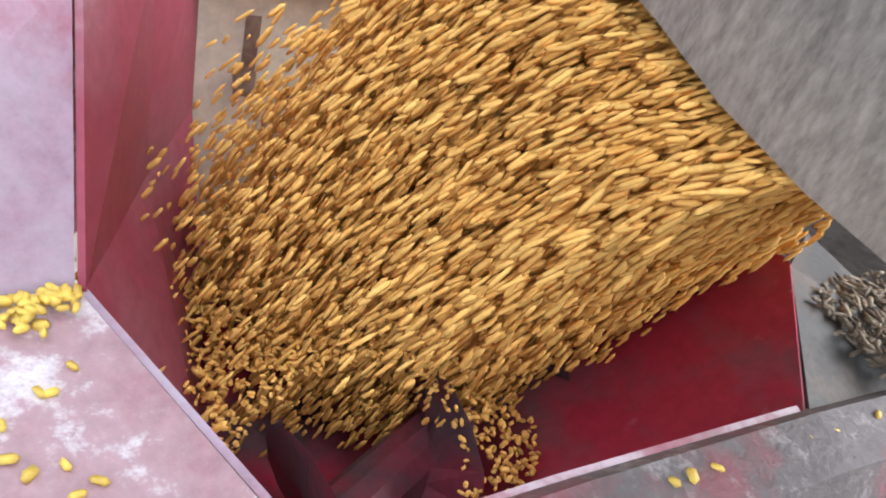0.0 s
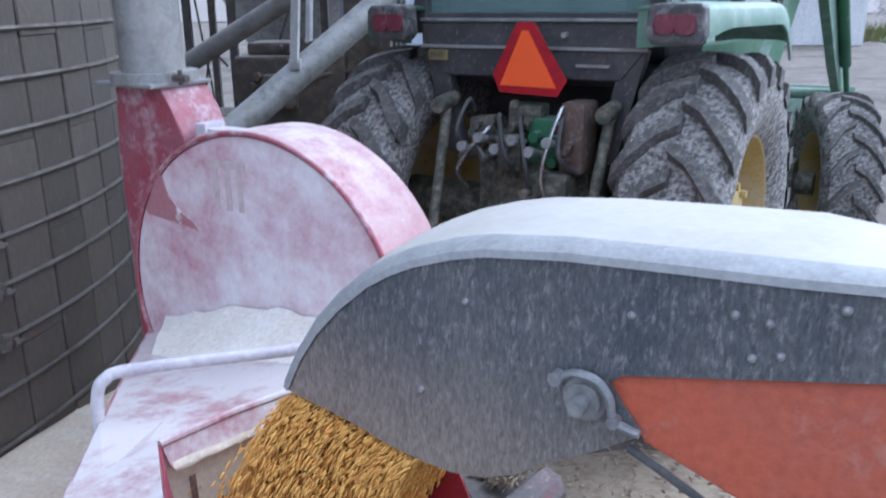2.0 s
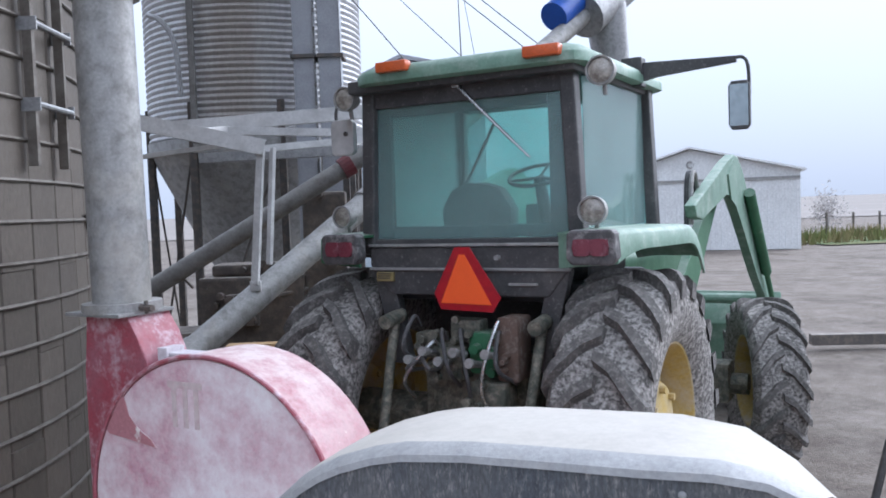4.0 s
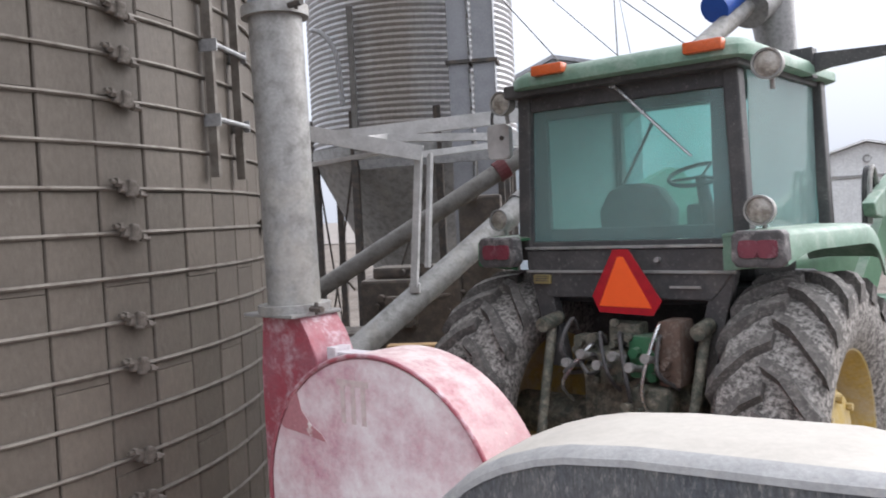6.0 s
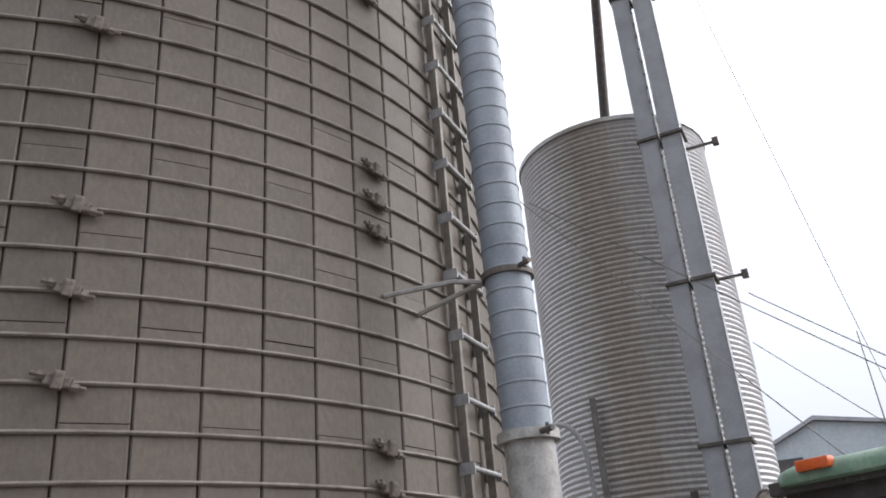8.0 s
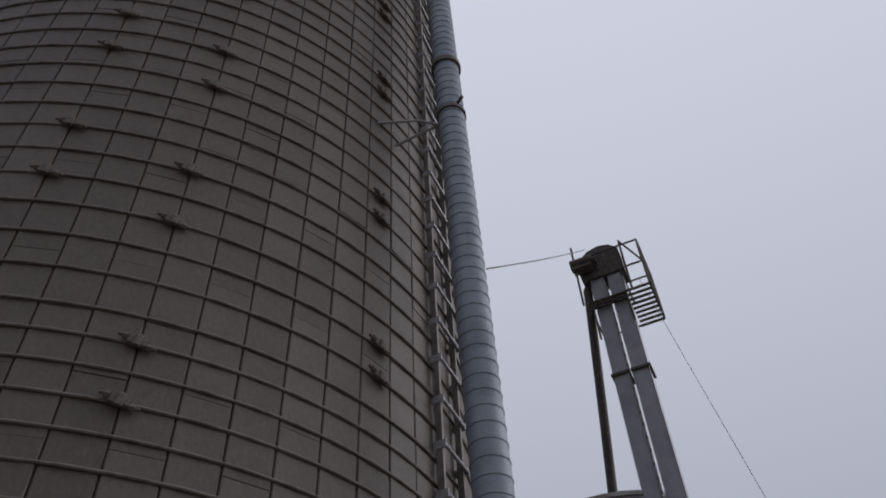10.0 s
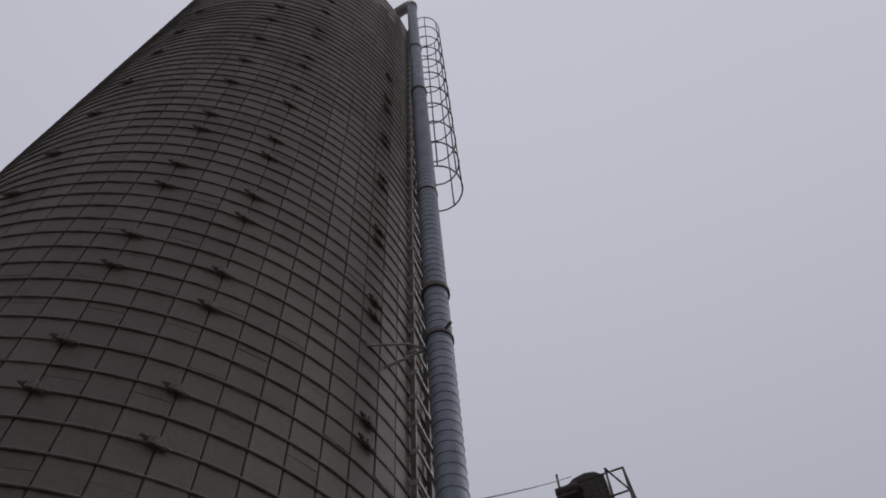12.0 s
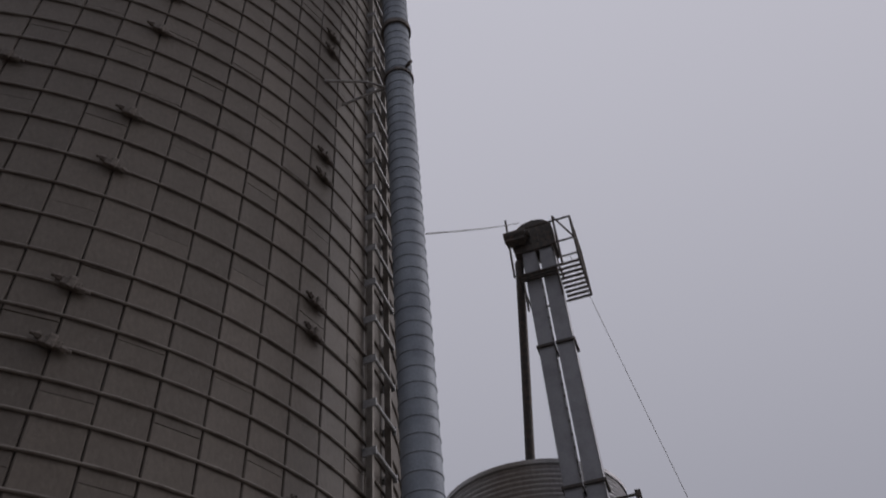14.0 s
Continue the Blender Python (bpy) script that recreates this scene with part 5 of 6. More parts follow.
bm = B()
sheet(bm, [row[:4] for row in rows])
part("hood_edge", bm, edge_zinc, chute, "folded zinc edge of the hood", smooth=True)
bm = B()
prism(bm, [(1.37, 1.415), (1.775, 1.505), (1.95, 1.53), (2.5, 1.10), (2.5, 0.75), (1.62, 1.245), (1.44, 1.312)], -2.512, -2.506, "a")
prism(bm, [(1.37, 1.415), (1.775, 1.46), (1.90, 1.42), (2.5, 1.05), (2.5, 0.75), (1.62, 1.245), (1.44, 1.312)], -2.182, -2.176, "a")
sheet(bm, [[(1.44, -2.509, 1.312), (1.44, -2.18, 1.312)], [(1.62, -2.509, 1.245), (1.62, -2.18, 1.245)], [(2.5, -2.509, 0.75), (2.5, -2.18, 0.75)]], 0.005)
part("orange_spout", bm, orange_paint, chute, "faded orange steel spout")
bm = B()
P = Vector((1.340, -2.523, 1.372))
rod(bm, P, P + Vector((0, -0.012, 0)), 0.040, seg=20)
rod(bm, P + Vector((0, -0.012, 0)), P + Vector((0, -0.022, 0)), 0.031, seg=20)
rod(bm, P + Vector((0, -0.02, 0)), P + Vector((0, -0.055, 0)), 0.0145, seg=14)
part("pivot_bolt", bm, galv_dull, chute, "dusty pivot bolt with washer")
bm = B()
hose(bm, curve_pts([P + Vector((-0.046, -0.012, 0.028)), P + Vector((-0.02, -0.016, 0.045)), P + Vector((0.02, -0.016, 0.042)), P + Vector((0.045, -0.016, 0.015)), P + Vector((0.055, -0.016, -0.025)), P + Vector((0.10, -0.016, -0.038))], 6), 0.008, seg=8)
rod(bm, P + Vector((-0.05, -0.004, 0.03)), P + Vector((-0.05, -0.028, 0.03)), 0.013, seg=10)
rod(bm, P + Vector((0.055, -0.004, -0.026)), P + Vector((0.055, -0.026, -0.026)), 0.011, seg=10)
part("spring_clip", bm, galvanized, chute, "bent wire clip", smooth=True)
for b, z in ((1.41, 1.533), (1.57, 1.565), (1.62, 1.560), (1.60, 1.50), (1.64, 1.512), (1.72, 1.60), (1.10, 1.50), (1.0, 1.30)):
    bm = B()
    lathe(bm, [(0.0, 0.006), (0.006, 0.004), (0.008, 0.0)], 10, Matrix.Translation((b, -2.5225, z)) @ Matrix.Rotation(radians(90), 4, "X"))
    part("rivet", bm, galvanized, chute)
bm = B()
hose(bm, curve_pts([(1.42, -2.53, 1.30), (1.50, -2.54, 1.27), (1.62, -2.53, 1.20), (1.85, -2.55, 1.08), (2.1, -2.5, 0.9), (2.3, -2.4, 0.5)], 8), 0.0075, seg=8)
part("cable", bm, black_paint, chute, "thin black cable", smooth=True)
bm = B()
rod(bm, (1.66, -2.09, 1.53), (1.76, -2.09, 1.53), 0.045, seg=16)
rod(bm, (1.74, -2.09, 1.53), (1.765, -2.09, 1.53), 0.075, seg=20)
for k in range(6):
    a = k * math.pi / 3
    rod(bm, (1.73, -2.09 + 0.057 * math.cos(a), 1.53 + 0.057 * math.sin(a)), (1.79, -2.09 + 0.057 * math.cos(a), 1.53 + 0.057 * math.sin(a)), 0.009, seg=6)
part("flange", bm, galv_dull, chute, "bolted flange")


# ---- corn, loose and falling ----
def kernels(name, places, material, label, size=0.0038):
    """Many small wedge-shaped kernels as one mesh; each place: point, direction, stretch."""
    verts, faces = [], []
    rg = random.Random(11)
    for p, d, st in places:
        d = Vector(d).normalized()
        u = d.orthogonal().normalized()
        u = (Matrix.Rotation(rg.uniform(0, 6.28), 3, d) @ u).normalized()
        w = d.cross(u)
        s = size * rg.uniform(0.8, 1.25)
        k = len(verts)
        p = Vector(p)
        verts += [p + d * s * st, p - d * s * st]
        for e in (0.55, -0.55):
            verts += [p + d * s * st * e + v for v in (u * s * 0.72, w * s * 0.5, -u * s * 0.72, -w * s * 0.5)]
        for q in range(4):
            a, b = k + 2 + q, k + 2 + (q + 1) % 4
            faces += [(k, a, b), (a, a + 4, b + 4, b), (k + 1, b + 4, a + 4)]
    me = bpy.data.meshes.new(name)
    me.from_pydata([tuple(v) for v in verts], [], faces)
    me.polygons.foreach_set("use_smooth", [True] * len(faces))
    me.materials.append(material)
    ob = new(name, me)
    ob.matrix_world = TROOT
    return tagged(ob, label, "corn", kind="stuff")


rng = random.Random(7)
stream = []
for k in range(95000):
    f = rng.random()
    b0 = 0.655 + 0.34 * f
    z0 = 1.205 - 0.058 * min(1, f * 1.4)
    a = -2.515 + 0.33 * rng.random()
    t = 0.33 * rng.random() ** 0.85
    vb = 0.85 - 0.06 * f + rng.gauss(0, 0.07)
    va = rng.gauss(-0.42, 0.28)
    b, z = b0 - vb * t, z0 - 0.70 * t - 4.9 * t * t
    a += va * t
    if math.hypot(b - 0.86, a + 2.66) < 0.11 and z < 0.86 or z < 0.66 or b < 0.37 + 0.25 * (a + 2.6) or a < -2.63 - 0.58 * (b - 0.33):
        continue
    stream.append(((b, a, z), (-vb + rng.gauss(0, 0.22), va + rng.gauss(0, 0.22), -0.7 - 9.8 * t + rng.gauss(0, 0.25)), rng.uniform(1.8, 4.2)))
for k in range(300):
    t = 0.36 * rng.random() ** 0.6
    vb, va = rng.uniform(0.6, 1.25), rng.gauss(-0.35, 0.3)
    z = 1.18 - 0.3 * t - 4.9 * t * t + rng.gauss(0, 0.02)
    b = 0.72 - vb * t + rng.gauss(0, 0.04)
    if z > 0.66 and b > 0.36:
        stream.append(((b, -2.45 + va * t, z), (-vb, va, -1 - 9.8 * t), rng.uniform(1.2, 2.2)))
kernels("corn_stream", stream, corn, "golden corn pouring from the chute", 0.0035)
heap = []
for k in range(5200):
    b, a = rng.uniform(0.42, 1.02), rng.uniform(-2.80, -2.30)
    if math.hypot(b - 0.86, a + 2.66) < 0.10 or b > 0.93 - 0.45 * (a + 2.52):
        continue
    h = 0.64 + 0.17 * max(0, 1 - math.hypot((b - 0.80) / 0.36, (a + 2.58) / 0.30)) + 0.02 * rng.random()
    heap.append(((b, a, h), (rng.gauss(0, 1), rng.gauss(0, 1), rng.gauss(0, 0.5)), rng.uniform(0.9, 1.3)))
kernels("corn_heap", heap, corn, "corn heaped in the bottom of the hopper")
loose = []
for k in range(230):
    f = rng.random()
    p = Vector((0.703, -2.845, 0.877)).lerp(Vector((0.690, -3.20, 0.862)), f ** 1.2) + Vector((abs(rng.gauss(0, 0.016)), rng.gauss(0, 0.004), rng.random() * 0.004))
    loose.append((p, (rng.gauss(0, 1), rng.gauss(0, 1), 0.1), 1.1))
for k in range(60):
    b, a = rng.uniform(0.71, 0.95), rng.uniform(-3.15, -2.86)
    loose.append(((b, a, 0.872 - 0.04 * (b - 0.70)), (rng.gauss(0, 1), rng.gauss(0, 1), 0.1), 1.1))
for k in range(10):
    f = rng.random()
    loose.append((Vector((1.02, -2.74, 0.917)).lerp(Vector((1.07, -2.2, 0.925)), f), (rng.gauss(0, 1), rng.gauss(0, 1), 0.1), 1.1))
kernels("loose_corn", loose, corn_yellow, "loose yellow kernels spilled on the shelf", 0.0055)

# ---- spilled feed and chaff on the ground ----
def mound(name, cx, cy, rx, ry, hgt, turn, material, label, n=26):
    bm = B()
    rows = []
    for i in range(n + 1):
        row = []
        for j in range(n + 1):
            u, v = 2 * i / n - 1, 2 * j / n - 1
            r = math.hypot(u, v)
            z = hgt * max(0, 1 - r * r) ** 1.3 * (1 + 0.25 * noise.noise(Vector((u * 4, v * 4, cx)))) - (0.03 if r < 1 else 0.14)
            x, y = u * rx, v * ry
            row.append((cx + x * math.cos(turn) - y * math.sin(turn), cy + x * math.sin(turn) + y * math.cos(turn), z))
        rows.append(row)
    sheet(bm, rows)
    return tagged(part(name, bm, material, smooth=True), label, "grain")


mound("spilled_meal", -1.75, 2.6, 1.2, 2.4, 0.48, 0.15, flour, "pale spilled meal banked against the silo")
mound("chaff_bed", 0.75, 2.6, 1.5, 1.6, 0.10, 0.3, straw, "flattened bed of corn chaff on the dirt")
bits = []
for k in range(2600):
    x, y = rng.uniform(-0.3, 2.2), rng.uniform(1.3, 4.0)
    bits.append((W2T @ Vector((x, y, 0.07 + 0.02 * rng.random())), (rng.gauss(0, 1), rng.gauss(0, 1), rng.gauss(0, 0.3)), rng.uniform(1.0, 2.5)))
tagged(kernels("chaff", bits, straw, "scattered corn chaff and husk bits", 0.009), category="chaff")
bits = []
for k in range(420):
    bits.append(((rng.uniform(0.93, 1.05), rng.uniform(-2.24, -2.10), 0.925 + 0.02 * rng.random()), (rng.gauss(0, 1), rng.gauss(0, 1), 0.2), rng.uniform(1.5, 4)))
tagged(kernels("husk_bits", bits, straw, "dry husk bits lying on the ledge", 0.0035), category="chaff")

# ---- augers, frame and machinery behind the tractor ----
auger = thing("grain_auger", pose(0, 0, 0), "long galvanized grain auger tube rising past the tractor", "auger")
A0, A1 = Vector((-1.72, 5.75, 1.13)), Vector((1.85, 9.4, 4.22))
bm = B()
rod(bm, A0, A1, 0.10, seg=24)
part("tube", bm, galv_dull, auger, smooth=True)
bm = B()
rod(bm, A0.lerp(A1, 0.335), A0.lerp(A1, 0.35), 0.118, seg=20)
part("tube_collar", bm, galv_dull, auger)
bm = B()
d = (A1 - A0).normalized()
rod(bm, A0 - d * 0.45, A0 + d * 0.12, 0.16, 0.11, seg=20)
part("intake", bm, galv_dull, auger, "flared lower intake")
bm = B()
rod(bm, A1 - d * 0.1, A1 + d * 0.85, 0.25, seg=20)
rod(bm, A1 + d * 0.4, A1 + d * 0.4 + Vector((0.1, 0.1, -0.75)), 0.25, 0.2, seg=18)
part("discharge_head", bm, galvanized, auger, smooth=True)
bm = B()
up = d.cross(d.cross(Vector((0, 0, 1)))).normalized() * -1
AM = A1 + Vector((-0.09, 0, -0.10))
rod(bm, AM - d * 0.10 + up * 0.56, AM + d * 0.55 + up * 0.56, 0.21, seg=18)
box(bm, (-0.16, -0.12, -0.42), (0.16, 0.12, 0.36), 0.04, Matrix.Translation(AM + d * 0.68 + up * 0.30) @ d.to_track_quat("Y", "Z").to_matrix().to_4x4())
part("motor", bm, motor_grey, auger, "dark electric drive motor", smooth=True)
bm = B()
rod(bm, AM - d * 0.42 + up * 0.24, AM + d * 0.22 + up * 0.24, 0.16, seg=18)
part("blue_cover", bm, blue_plastic, auger, "bright blue plastic cover", smooth=True)
for f in (-0.28, 0.15):
    bm = B()
    rod(bm, AM + d * f + up * 0.08, AM + d * f + up * 0.6, 0.018, seg=6)
    part("motor_strut", bm, dark_steel, auger)
auger2 = thing("transfer_auger", pose(0, 0, 0), "darker thin auger tube under the bin", "auger")
bm = B()
C0, C1 = Vector((-2.45, 7.0, 1.45)), Vector((-0.2, 7.5, 2.80))
rod(bm, C0, C1, 0.078, seg=18)
part("tube", bm, dull_tube, auger2, smooth=True)
bm = B()
rod(bm, C0.lerp(C1, 0.76), C0.lerp(C1, 0.80), 0.095, seg=16)
part("red_joint", bm, surface("dull_red", (0.13, 0.03, 0.035), (0.10, 0.05, 0.05), rough=0.8), auger2)

frame_ = thing("steel_frame", pose(0, 0, 0), "galvanized channel frame on posts beside the bin", "steel frame")


def beam(p, q, w, h, material=galvanized):
    bm = B()
    p, q = Vector(p), Vector(q)
    L = (q - p).length
    box(bm, (-w / 2, 0, -h / 2), (w / 2, L, h / 2), 0.004, Matrix.Translation(p) @ (q - p).to_track_quat("Y", "Z").to_matrix().to_4x4())
    return part("beam", bm, material, frame_)


def channel(p, q, w, h, t=0.008):
    """A folded channel: a web with two flanges."""
    p, q = Vector(p), Vector(q)
    L = (q - p).length
    bm = B()
    m = Matrix.Translation(p) @ (q - p).to_track_quat("Y", "Z").to_matrix().to_4x4()
    box(bm, (w / 2 - t, 0, -h / 2), (w / 2, L, h / 2), 0.0015, m)
    for z in (-h / 2, h / 2 - t):
        box(bm, (-w / 2, 0, z), (w / 2 - t, L, z + t), 0.0015, m)
    return part("channel", bm, frame_zinc, frame_)


channel((-2.45, 6.12, 2.895), (-1.18, 6.21, 2.600), 0.055, 0.115)
channel((-2.05, 6.60, 2.800), (0.30, 6.62, 2.925), 0.06, 0.105)
channel((-1.73, 6.55, 2.775), (0.20, 6.66, 2.690), 0.05, 0.060)
channel((-1.26, 6.24, 2.590), (0.30, 6.80, 2.735), 0.05, 0.050)
channel((-2.35, 6.70, 2.585), (-1.40, 6.70, 2.690), 0.05, 0.035)
channel((-1.62, 6.22, 2.730), (-1.35, 7.40, 2.880), 0.05, 0.06)
beam((-1.215, 6.24, 2.60), (-1.272, 6.10, 1.60), 0.060, 0.030, frame_zinc)
beam((-1.130, 6.26, 2.60), (-1.182, 6.20, 1.74), 0.045, 0.030, frame_zinc)
bm = B()
box(bm, (-1.31, 6.09, 1.555), (-1.23, 6.12, 1.63), 0.006)
part("foot_bracket", bm, frame_zinc, frame_)
beam((-2.3, 8.6, 2.7), (0.2, 8.6, 2.75), 0.06, 0.10)
for x in (-0.75, -0.1):
    beam((x, 7.9, 0.0), (x, 7.9, 2.7), 0.06, 0.06, dark_steel)

mill = thing("old_mill_engine", pose(-1.9, 7.9, 0), "dark rusty engine-driven machine under the bin", "machine")
rng = random.Random(21)
rust = surface("dark_rust", (0.13, 0.115, 0.105), (0.21, 0.175, 0.15), scale=10, rough=0.85, metal=0.2, grain=60, bump=0.4, dust=(0.40, 0.36, 0.32), dust_at=(0.62, 0.85), dust_scale=9, dust_up=0.5)
for lo, hi in (((-0.2, -0.3, 0.75), (0.75, 0.35, 1.55)), ((0.05, -0.36, 1.1), (0.35, -0.28, 1.4)), ((-0.85, -0.25, 0.45), (-0.15, 0.3, 1.05)), ((0.75, -0.2, 0.3), (1.15, 0.3, 2.3)), ((-0.1, -0.2, 1.55), (0.6, 0.2, 1.66)), ((-0.9, -0.3, 0.28), (1.2, 0.35, 0.42))):
    bm = B()
    box(bm, lo, hi, 0.03)
    part("casing", bm, rust, mill)
    for k in range(7):
        bm = B()
        p = Vector((rng.uniform(lo[0], hi[0]), lo[1], rng.uniform(lo[2], hi[2])))
        rod(bm, p, p + Vector((0, -rng.uniform(0.02, 0.09), 0)), rng.uniform(0.015, 0.05), seg=10)
        part("fitting", bm, rust, mill)
for x, z, r in ((-0.75, 0.95, 0.22), (-0.45, 0.35, 0.34), (0.55, 0.35, 0.34), (-1.05, 1.55, 0.2)):
    bm = B()
    lathe(bm, [(0.03, -0.05), (r * 0.8, -0.03), (r, -0.06), (r, 0.06), (r * 0.8, 0.03), (0.03, 0.05)], 28, Matrix.Translation((x, -0.38, z)) @ Matrix.Rotation(radians(90), 4, "X"))
    part("pulley", bm, rust, mill, smooth=True)
for k in range(16):
    bm = B()
    p = Vector((rng.uniform(-1.1, 1.1), rng.uniform(-0.5, 0.1), rng.uniform(0.3, 1.6)))
    q = p + Vector((rng.uniform(-0.6, 0.6), rng.uniform(-0.1, 0.1), rng.uniform(-0.4, 0.4)))
    hose(bm, curve_pts([p, (p + q) / 2 + Vector((0, -0.1, rng.uniform(-0.1, 0.15))), q], 5), rng.uniform(0.01, 0.03), seg=7)
    part("pipework", bm, rust if k % 3 else galv_dull, mill)
bm = B()
for k in range(10):
    a, r = rng.uniform(0, 6.28), rng.uniform(0.02, 0.08)
    bmesh.ops.create_icosphere(bm, subdivisions=2, radius=rng.uniform(0.06, 0.11), matrix=Matrix.Translation((-0.95 + r * math.cos(a), -0.4 + 0.1 * r, 1.32 - 0.03 * k)))
part("rag", bm, chute_white, mill, "crumpled white rag", smooth=True)
rng = random.Random(5)
for k in range(7):
    bm = B()
    x = -1.75 + 0.06 * rng.random()
    box(bm, (0, 0, 0), (1.5 + rng.random() * 0.3, 0.14, 0.035), 0.004, Matrix.Translation((x, 7.0 - 0.03 * k + 0.1 * rng.random(), 0.86 + 0.045 * (k % 4))) @ Matrix.Rotation(rng.uniform(-0.12, 0.12), 4, "Z"))
    tagged(part("lumber_board", bm, lumber), "pale wooden board in a loose stack", "lumber", group="stacked boards")
bm = B()
box(bm, (-1.8, 6.75, 0.0), (-0.1, 7.2, 0.84), 0.02)
tagged(part("crate", bm, rust), "dark old crate under the boards", "crate")
bm = B()
rod(bm, (-0.62, 6.75, 1.22), (-0.50, 6.6, 0.9), 0.13, 0.11, seg=16)
tagged(part("rusty_spout", bm, rust), "short rusty spout hanging by the auger", "spout")

# ---- shed, far house, beam on the ground ----
shed = thing("metal_shed", pose(0, 0, 0), "white metal-sided shed with low gable roof", "shed")
G0, G1 = Vector((6.9, 35.75, 0)), Vector((14.72, 32.86, 0))
side = (G1 - G0).normalized()
back = Vector((-side.y, side.x, 0))
mid_ = (G0 + G1) / 2
v = [G0, G1, G1 + Vector((0, 0, 3.15)), mid_ + Vector((0, 0, 4.12)), G0 + Vector((0, 0, 2.85))]
bm = B()
near_ = [bm.verts.new(p) for p in v]
far_ = [bm.verts.new(p + back * 14) for p in v]
bm.faces.new(near_)
bm.faces.new(far_[::-1])
for k in (0, 1, 4):
    bm.faces.new((near_[k], far_[k], far_[(k + 1) % 5], near_[(k + 1) % 5]))
part("wall", bm, white_metal, shed)
for e in (G0 - side * 0.2 + Vector((0, 0, 2.80)), G1 + side * 0.2 + Vector((0, 0, 3.10))):
    bm = B()
    t = mid_ + Vector((0, 0, 4.16))
    sheet(bm, [[e - back * 0.3, t - back * 0.3], [e + back * 14.3, t + back * 14.3]], 0.08)
    part("roof", bm, white_metal, shed)
bm = B()
for k in range(38):
    p = G0.lerp(G1, (k + 0.5) / 38) - back * 0.015
    top_ = 2.85 + 1.2 * (1 - abs((k + 0.5) / 19 - 1))
    box(bm, (-0.02, -0.02, 0), (0.02, 0.02, top_), 0.0, Matrix.Translation(p))
tagged(part("siding_rib", bm, white_metal, shed), kind="stuff")
bm = B()
box(bm, (0, -0.05, 2.80), ((G1 - G0).length, 0.02, 2.90), 0.0, Matrix.Translation(G0 - back * 0.03) @ Matrix.Rotation(math.atan2(side.y, side.x), 4, "Z"))
part("trim_strip", bm, galv_dull, shed)
bm = B()
lathe(bm, [(0.10, 0), (0.16, 0), (0.16, 0.03), (0.10, 0.03)], 20, Matrix.Translation(mid_ + Vector((0, 0, 3.5)) - back * 0.03) @ Matrix.Rotation(radians(90), 4, "X"))
part("vent_ring", bm, galv_dull, shed)
house = thing("far_house", pose(-1.0, 30.5, 0), "grey gabled building far beyond the tractor", "building")
bm = B()
prism(bm, [(-1.6, 0), (3.2, 0), (3.2, 6.9), (0.2, 7.5), (-1.6, 6.7)], 0, 6, "a")
part("wall", bm, surface("blue_grey_siding", (0.42, 0.47, 0.51), (0.37, 0.42, 0.46), scale=1.0, rough=0.7, grain=8), house)
bm = B()
prism(bm, [(-1.8, 6.62), (0.2, 7.52), (3.4, 6.88), (3.4, 6.98), (0.2, 7.66), (-1.8, 6.74)], -0.2, 6.2, "a")
part("roof", bm, leg_steel, house)
bm = B()
box(bm, (-1.2, -0.05, 5.6), (-0.4, 0.02, 6.4), 0.01)
part("window", bm, black_paint, house)
bm = B()
box(bm, (0, 0, 0.05), (2.6, 0.16, 0.20), 0.01, Matrix.Translation((5.2, 11.3, 0)) @ Matrix.Rotation(radians(-6), 4, "Z"))
tagged(part("timber_beam", bm, rust), "dark weathered beam lying on the dirt", "beam")
bm = B()
box(bm, (-0.03, -0.04, 0.0), (0.03, 0.04, 0.62), 0.006, Matrix.Translation((2.45, 4.5, 0.0)) @ Matrix.Rotation(radians(24), 4, "Y"))
rod(bm, (2.30, 4.5, 0.02), (2.50, 4.52, 0.75), 0.022, seg=8)
tagged(part("hitch_jack", bm, black_paint), "black hitch jack standing on the dirt", "jack")
# fence posts and scrub along the verge
for k in range(16):
    bm = B()
    x = 19.2 + 1.5 * k
    rod(bm, (x, 43 + 0.2 * k, 0), (x, 43 + 0.2 * k, 1.15), 0.06, seg=6)
    tagged(part("fence_post", bm, rust), "weathered wooden fence post", "fence post", group="fence posts along the field")
rng = random.Random(9)
bm = B()
for k in range(3000):
    x, y = rng.uniform(14.5, 44), rng.uniform(0, 6)
    y += 31 + 0.25 * x
    h, w = rng.uniform(0.2, 0.75), rng.uniform(0.02, 0.06)
    t = Vector((rng.gauss(0, 0.15), rng.gauss(0, 0.15), h))
    p = Vector((x, y, 0))
    bm.faces.new([bm.verts.new(q) for q in (p + Vector((-w, 0, 0)), p + Vector((w, 0, 0)), p + t)])
tagged(part("verge_grass", bm, surface("tall_grass", (0.13, 0.15, 0.05), (0.25, 0.19, 0.10), scale=0.3, rough=1.0, island=0.3)), "tufts of green and brown grass at the yard's edge", "grass", kind="stuff")
bm = B()
for k in range(700):
    c = Vector((25.0, 52.0, 1.2)) + Vector((rng.gauss(0, 0.5), rng.gauss(0, 0.5), rng.gauss(0, 0.55)))
    u = Vector((rng.gauss(0, 1), rng.gauss(0, 1), rng.gauss(0, 1))).normalized() * 0.14
    w = u.orthogonal().normalized() * 0.1
    bm.faces.new([bm.verts.new(q) for q in (c - u, c + w, c + u)])
rod(bm, (25, 52, 0), (25, 52, 1.2), 0.08, 0.03, seg=6)
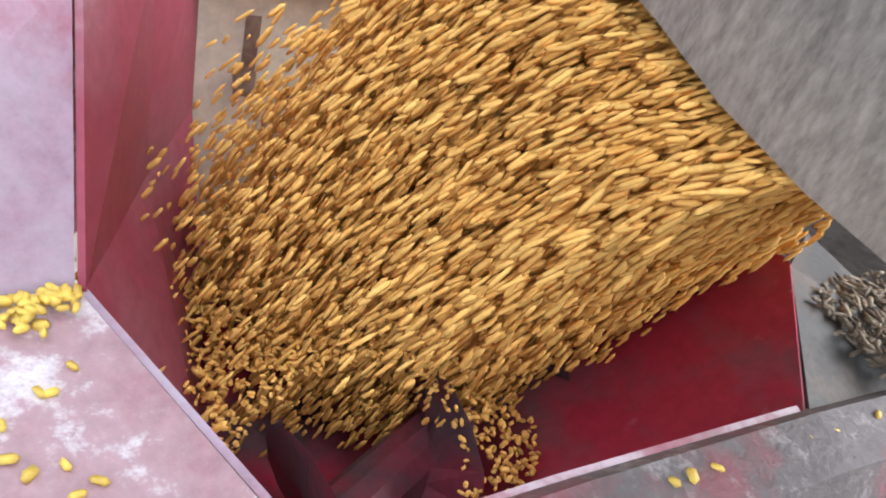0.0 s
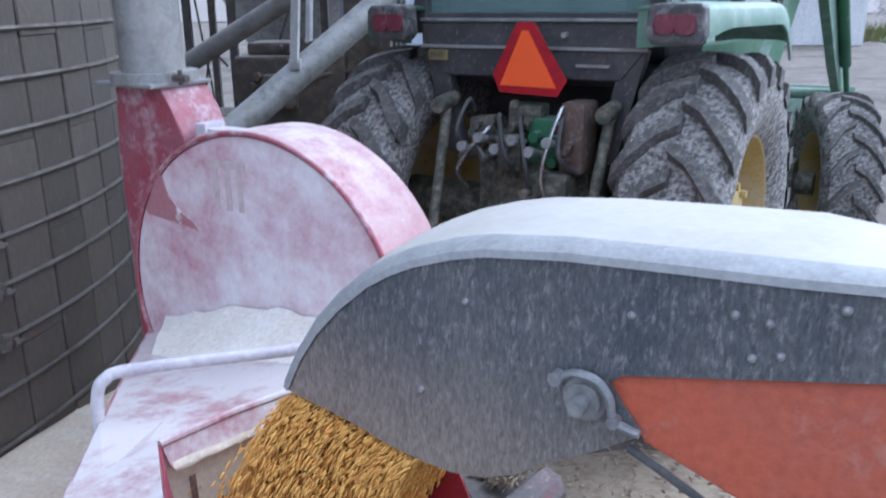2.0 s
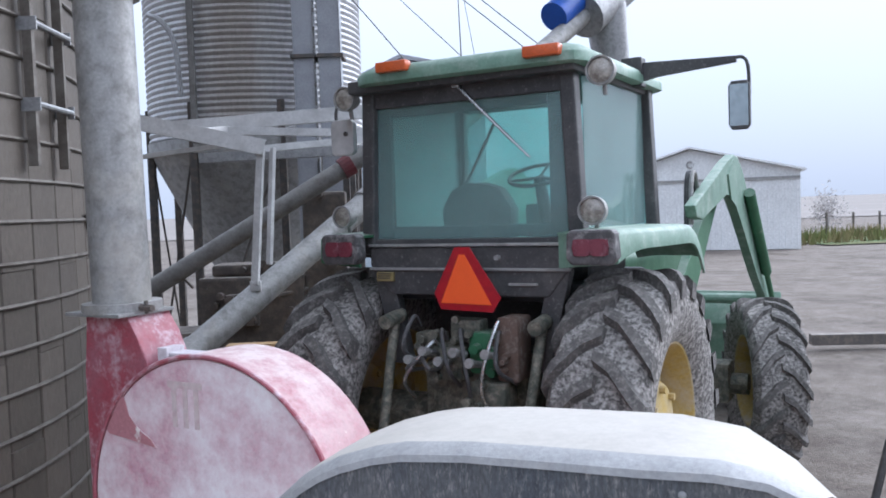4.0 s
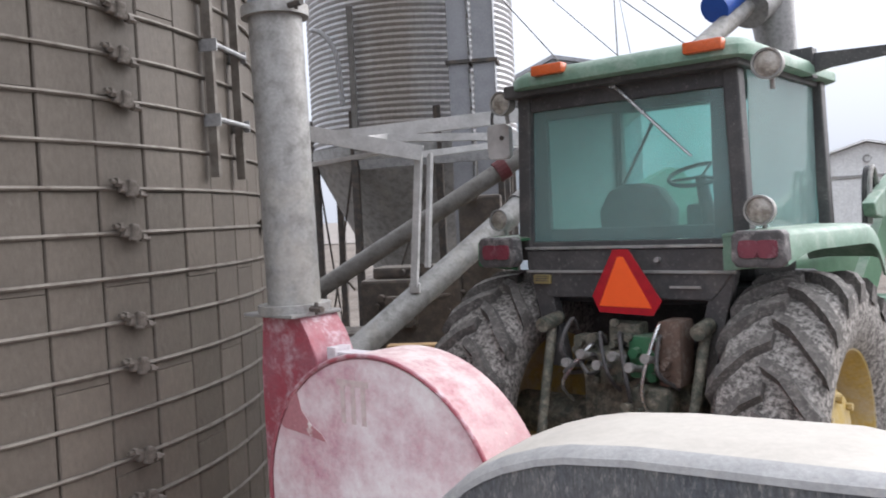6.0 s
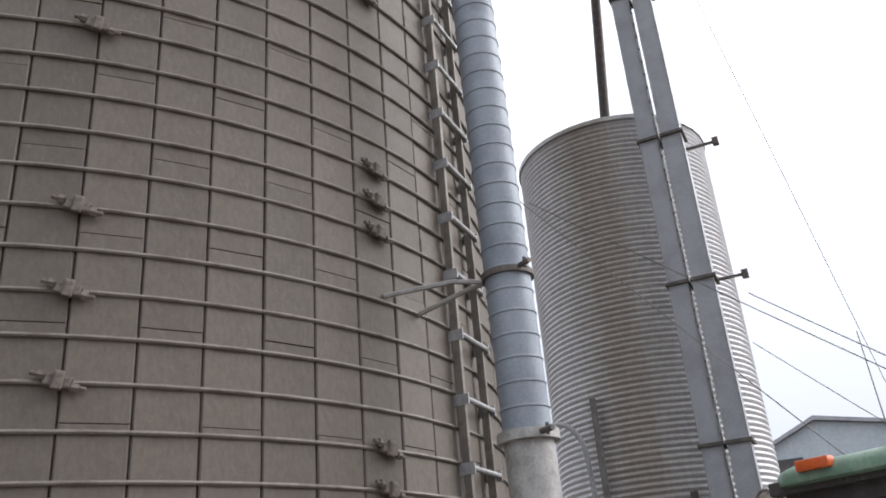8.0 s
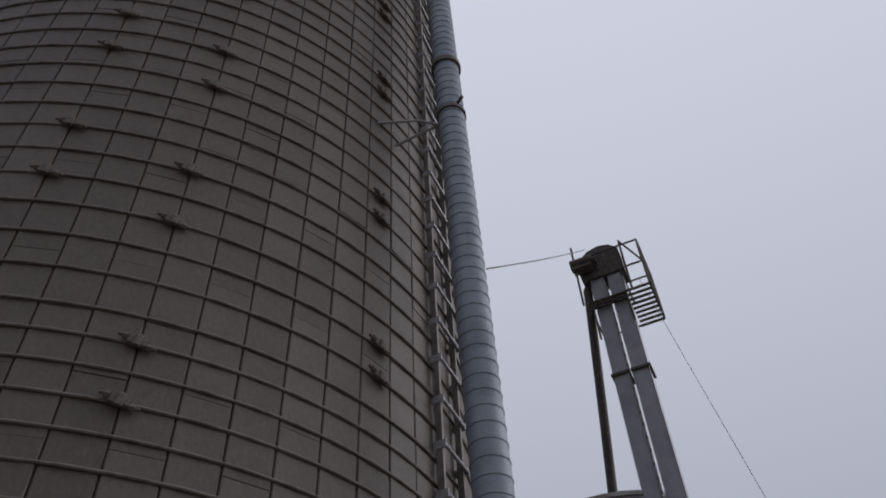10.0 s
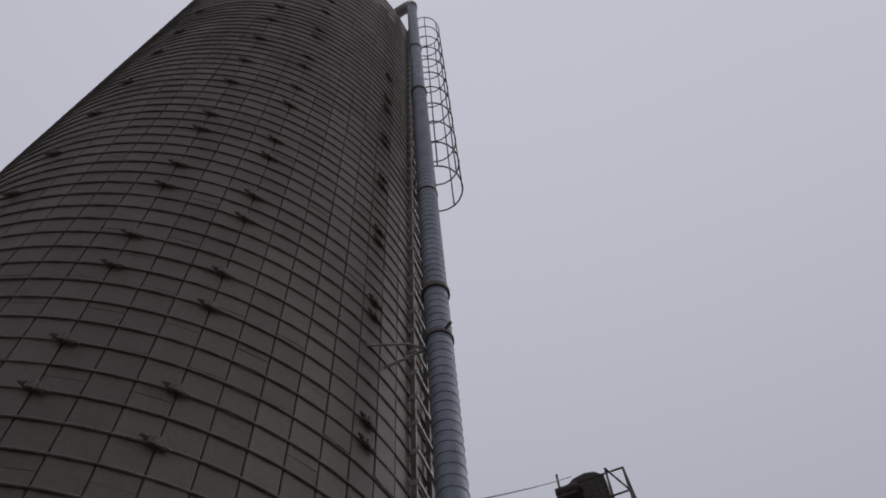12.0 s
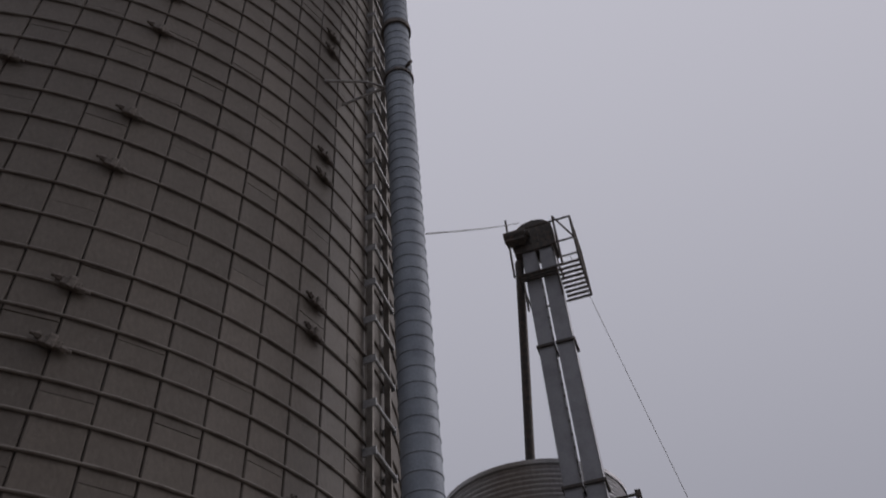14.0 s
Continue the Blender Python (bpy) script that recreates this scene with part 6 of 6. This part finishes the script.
# leaf colour is greyed and lightened to imitate the fog before it
tagged(part("bush", bm, surface("hazy_leaves", (0.42, 0.39, 0.37), (0.46, 0.43, 0.41), scale=2, rough=1.0, island=0.3)), "small brown bush standing in the foggy field", "bush")

# ---- the silo's staves, one by one ----
SW, SH, GAP = math.radians(5.0), 0.762, 0.0035


def stave_verts(h0, h1, arc):
    """A stave with chamfered edges, about the azimuth 0."""
    a = arc / 2 - GAP / SR
    c = 0.006
    out = []
    for r, da, dz in ((SR - 0.030, 0, 0), (SR - c, 0, 0), (SR, c / SR, c)):
        dz *= 0.25
        for sa, sz in ((-1, 0), (1, 0), (1, 1), (-1, 1)):
            ang = sa * (a - da)
            z = (h0 + 0.0006 + dz) if sz == 0 else (h1 - 0.0006 - dz)
            out.append((r / math.cos(ang) * math.cos(ang), r * math.sin(ang), z))
    return out


STAVE_FACES = [(8, 9, 10, 11)] + [(i + o, (i + 1) % 4 + o, (i + 1) % 4 + o + 4, i + o + 4) for o in (0, 4) for i in range(4)]


def stave_mesh(h):
    me = bpy.data.meshes.new("stave")
    me.from_pydata(stave_verts(0, h, SW), [], STAVE_FACES)
    me.materials.append(concrete)
    return me


WHOLE, HALF = stave_mesh(SH), stave_mesh(SH / 2)
far_v, far_f, top_v, top_f = [], [], [], []
rng = random.Random(3)
count = 0
OFFSET = math.radians(0.5)
for col in range(72):
    az = OFFSET + SW * (col - 36)
    deg = math.degrees(az)
    z = 0.0
    odd = col % 2
    first = True
    while z < STOP - 0.1:
        h = SH / 2 if (odd and first) else min(SH, STOP - z)
        first = False
        near = -72 < deg < 12 and z < 12.4 and abs(h - (SH if h > 0.5 else SH / 2)) < 1e-6
        jog = rng.gauss(0, 0.0015)
        if near and count < 300:
            ob = new("stave", WHOLE if h > 0.5 else HALF)
            ob.parent = silo
            ob.matrix_local = Matrix.Rotation(az, 4, "Z") @ Matrix.Translation((jog, 0, z))
            count += 1
        else:
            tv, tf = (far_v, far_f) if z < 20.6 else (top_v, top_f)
            k = len(tv)
            ca, sa = math.cos(az), math.sin(az)
            tv += [((x + jog) * ca - y * sa, (x + jog) * sa + y * ca, q) for x, y, q in stave_verts(z, z + h, SW)]
            tf += [tuple(k + i for i in f) for f in STAVE_FACES]
        z += h
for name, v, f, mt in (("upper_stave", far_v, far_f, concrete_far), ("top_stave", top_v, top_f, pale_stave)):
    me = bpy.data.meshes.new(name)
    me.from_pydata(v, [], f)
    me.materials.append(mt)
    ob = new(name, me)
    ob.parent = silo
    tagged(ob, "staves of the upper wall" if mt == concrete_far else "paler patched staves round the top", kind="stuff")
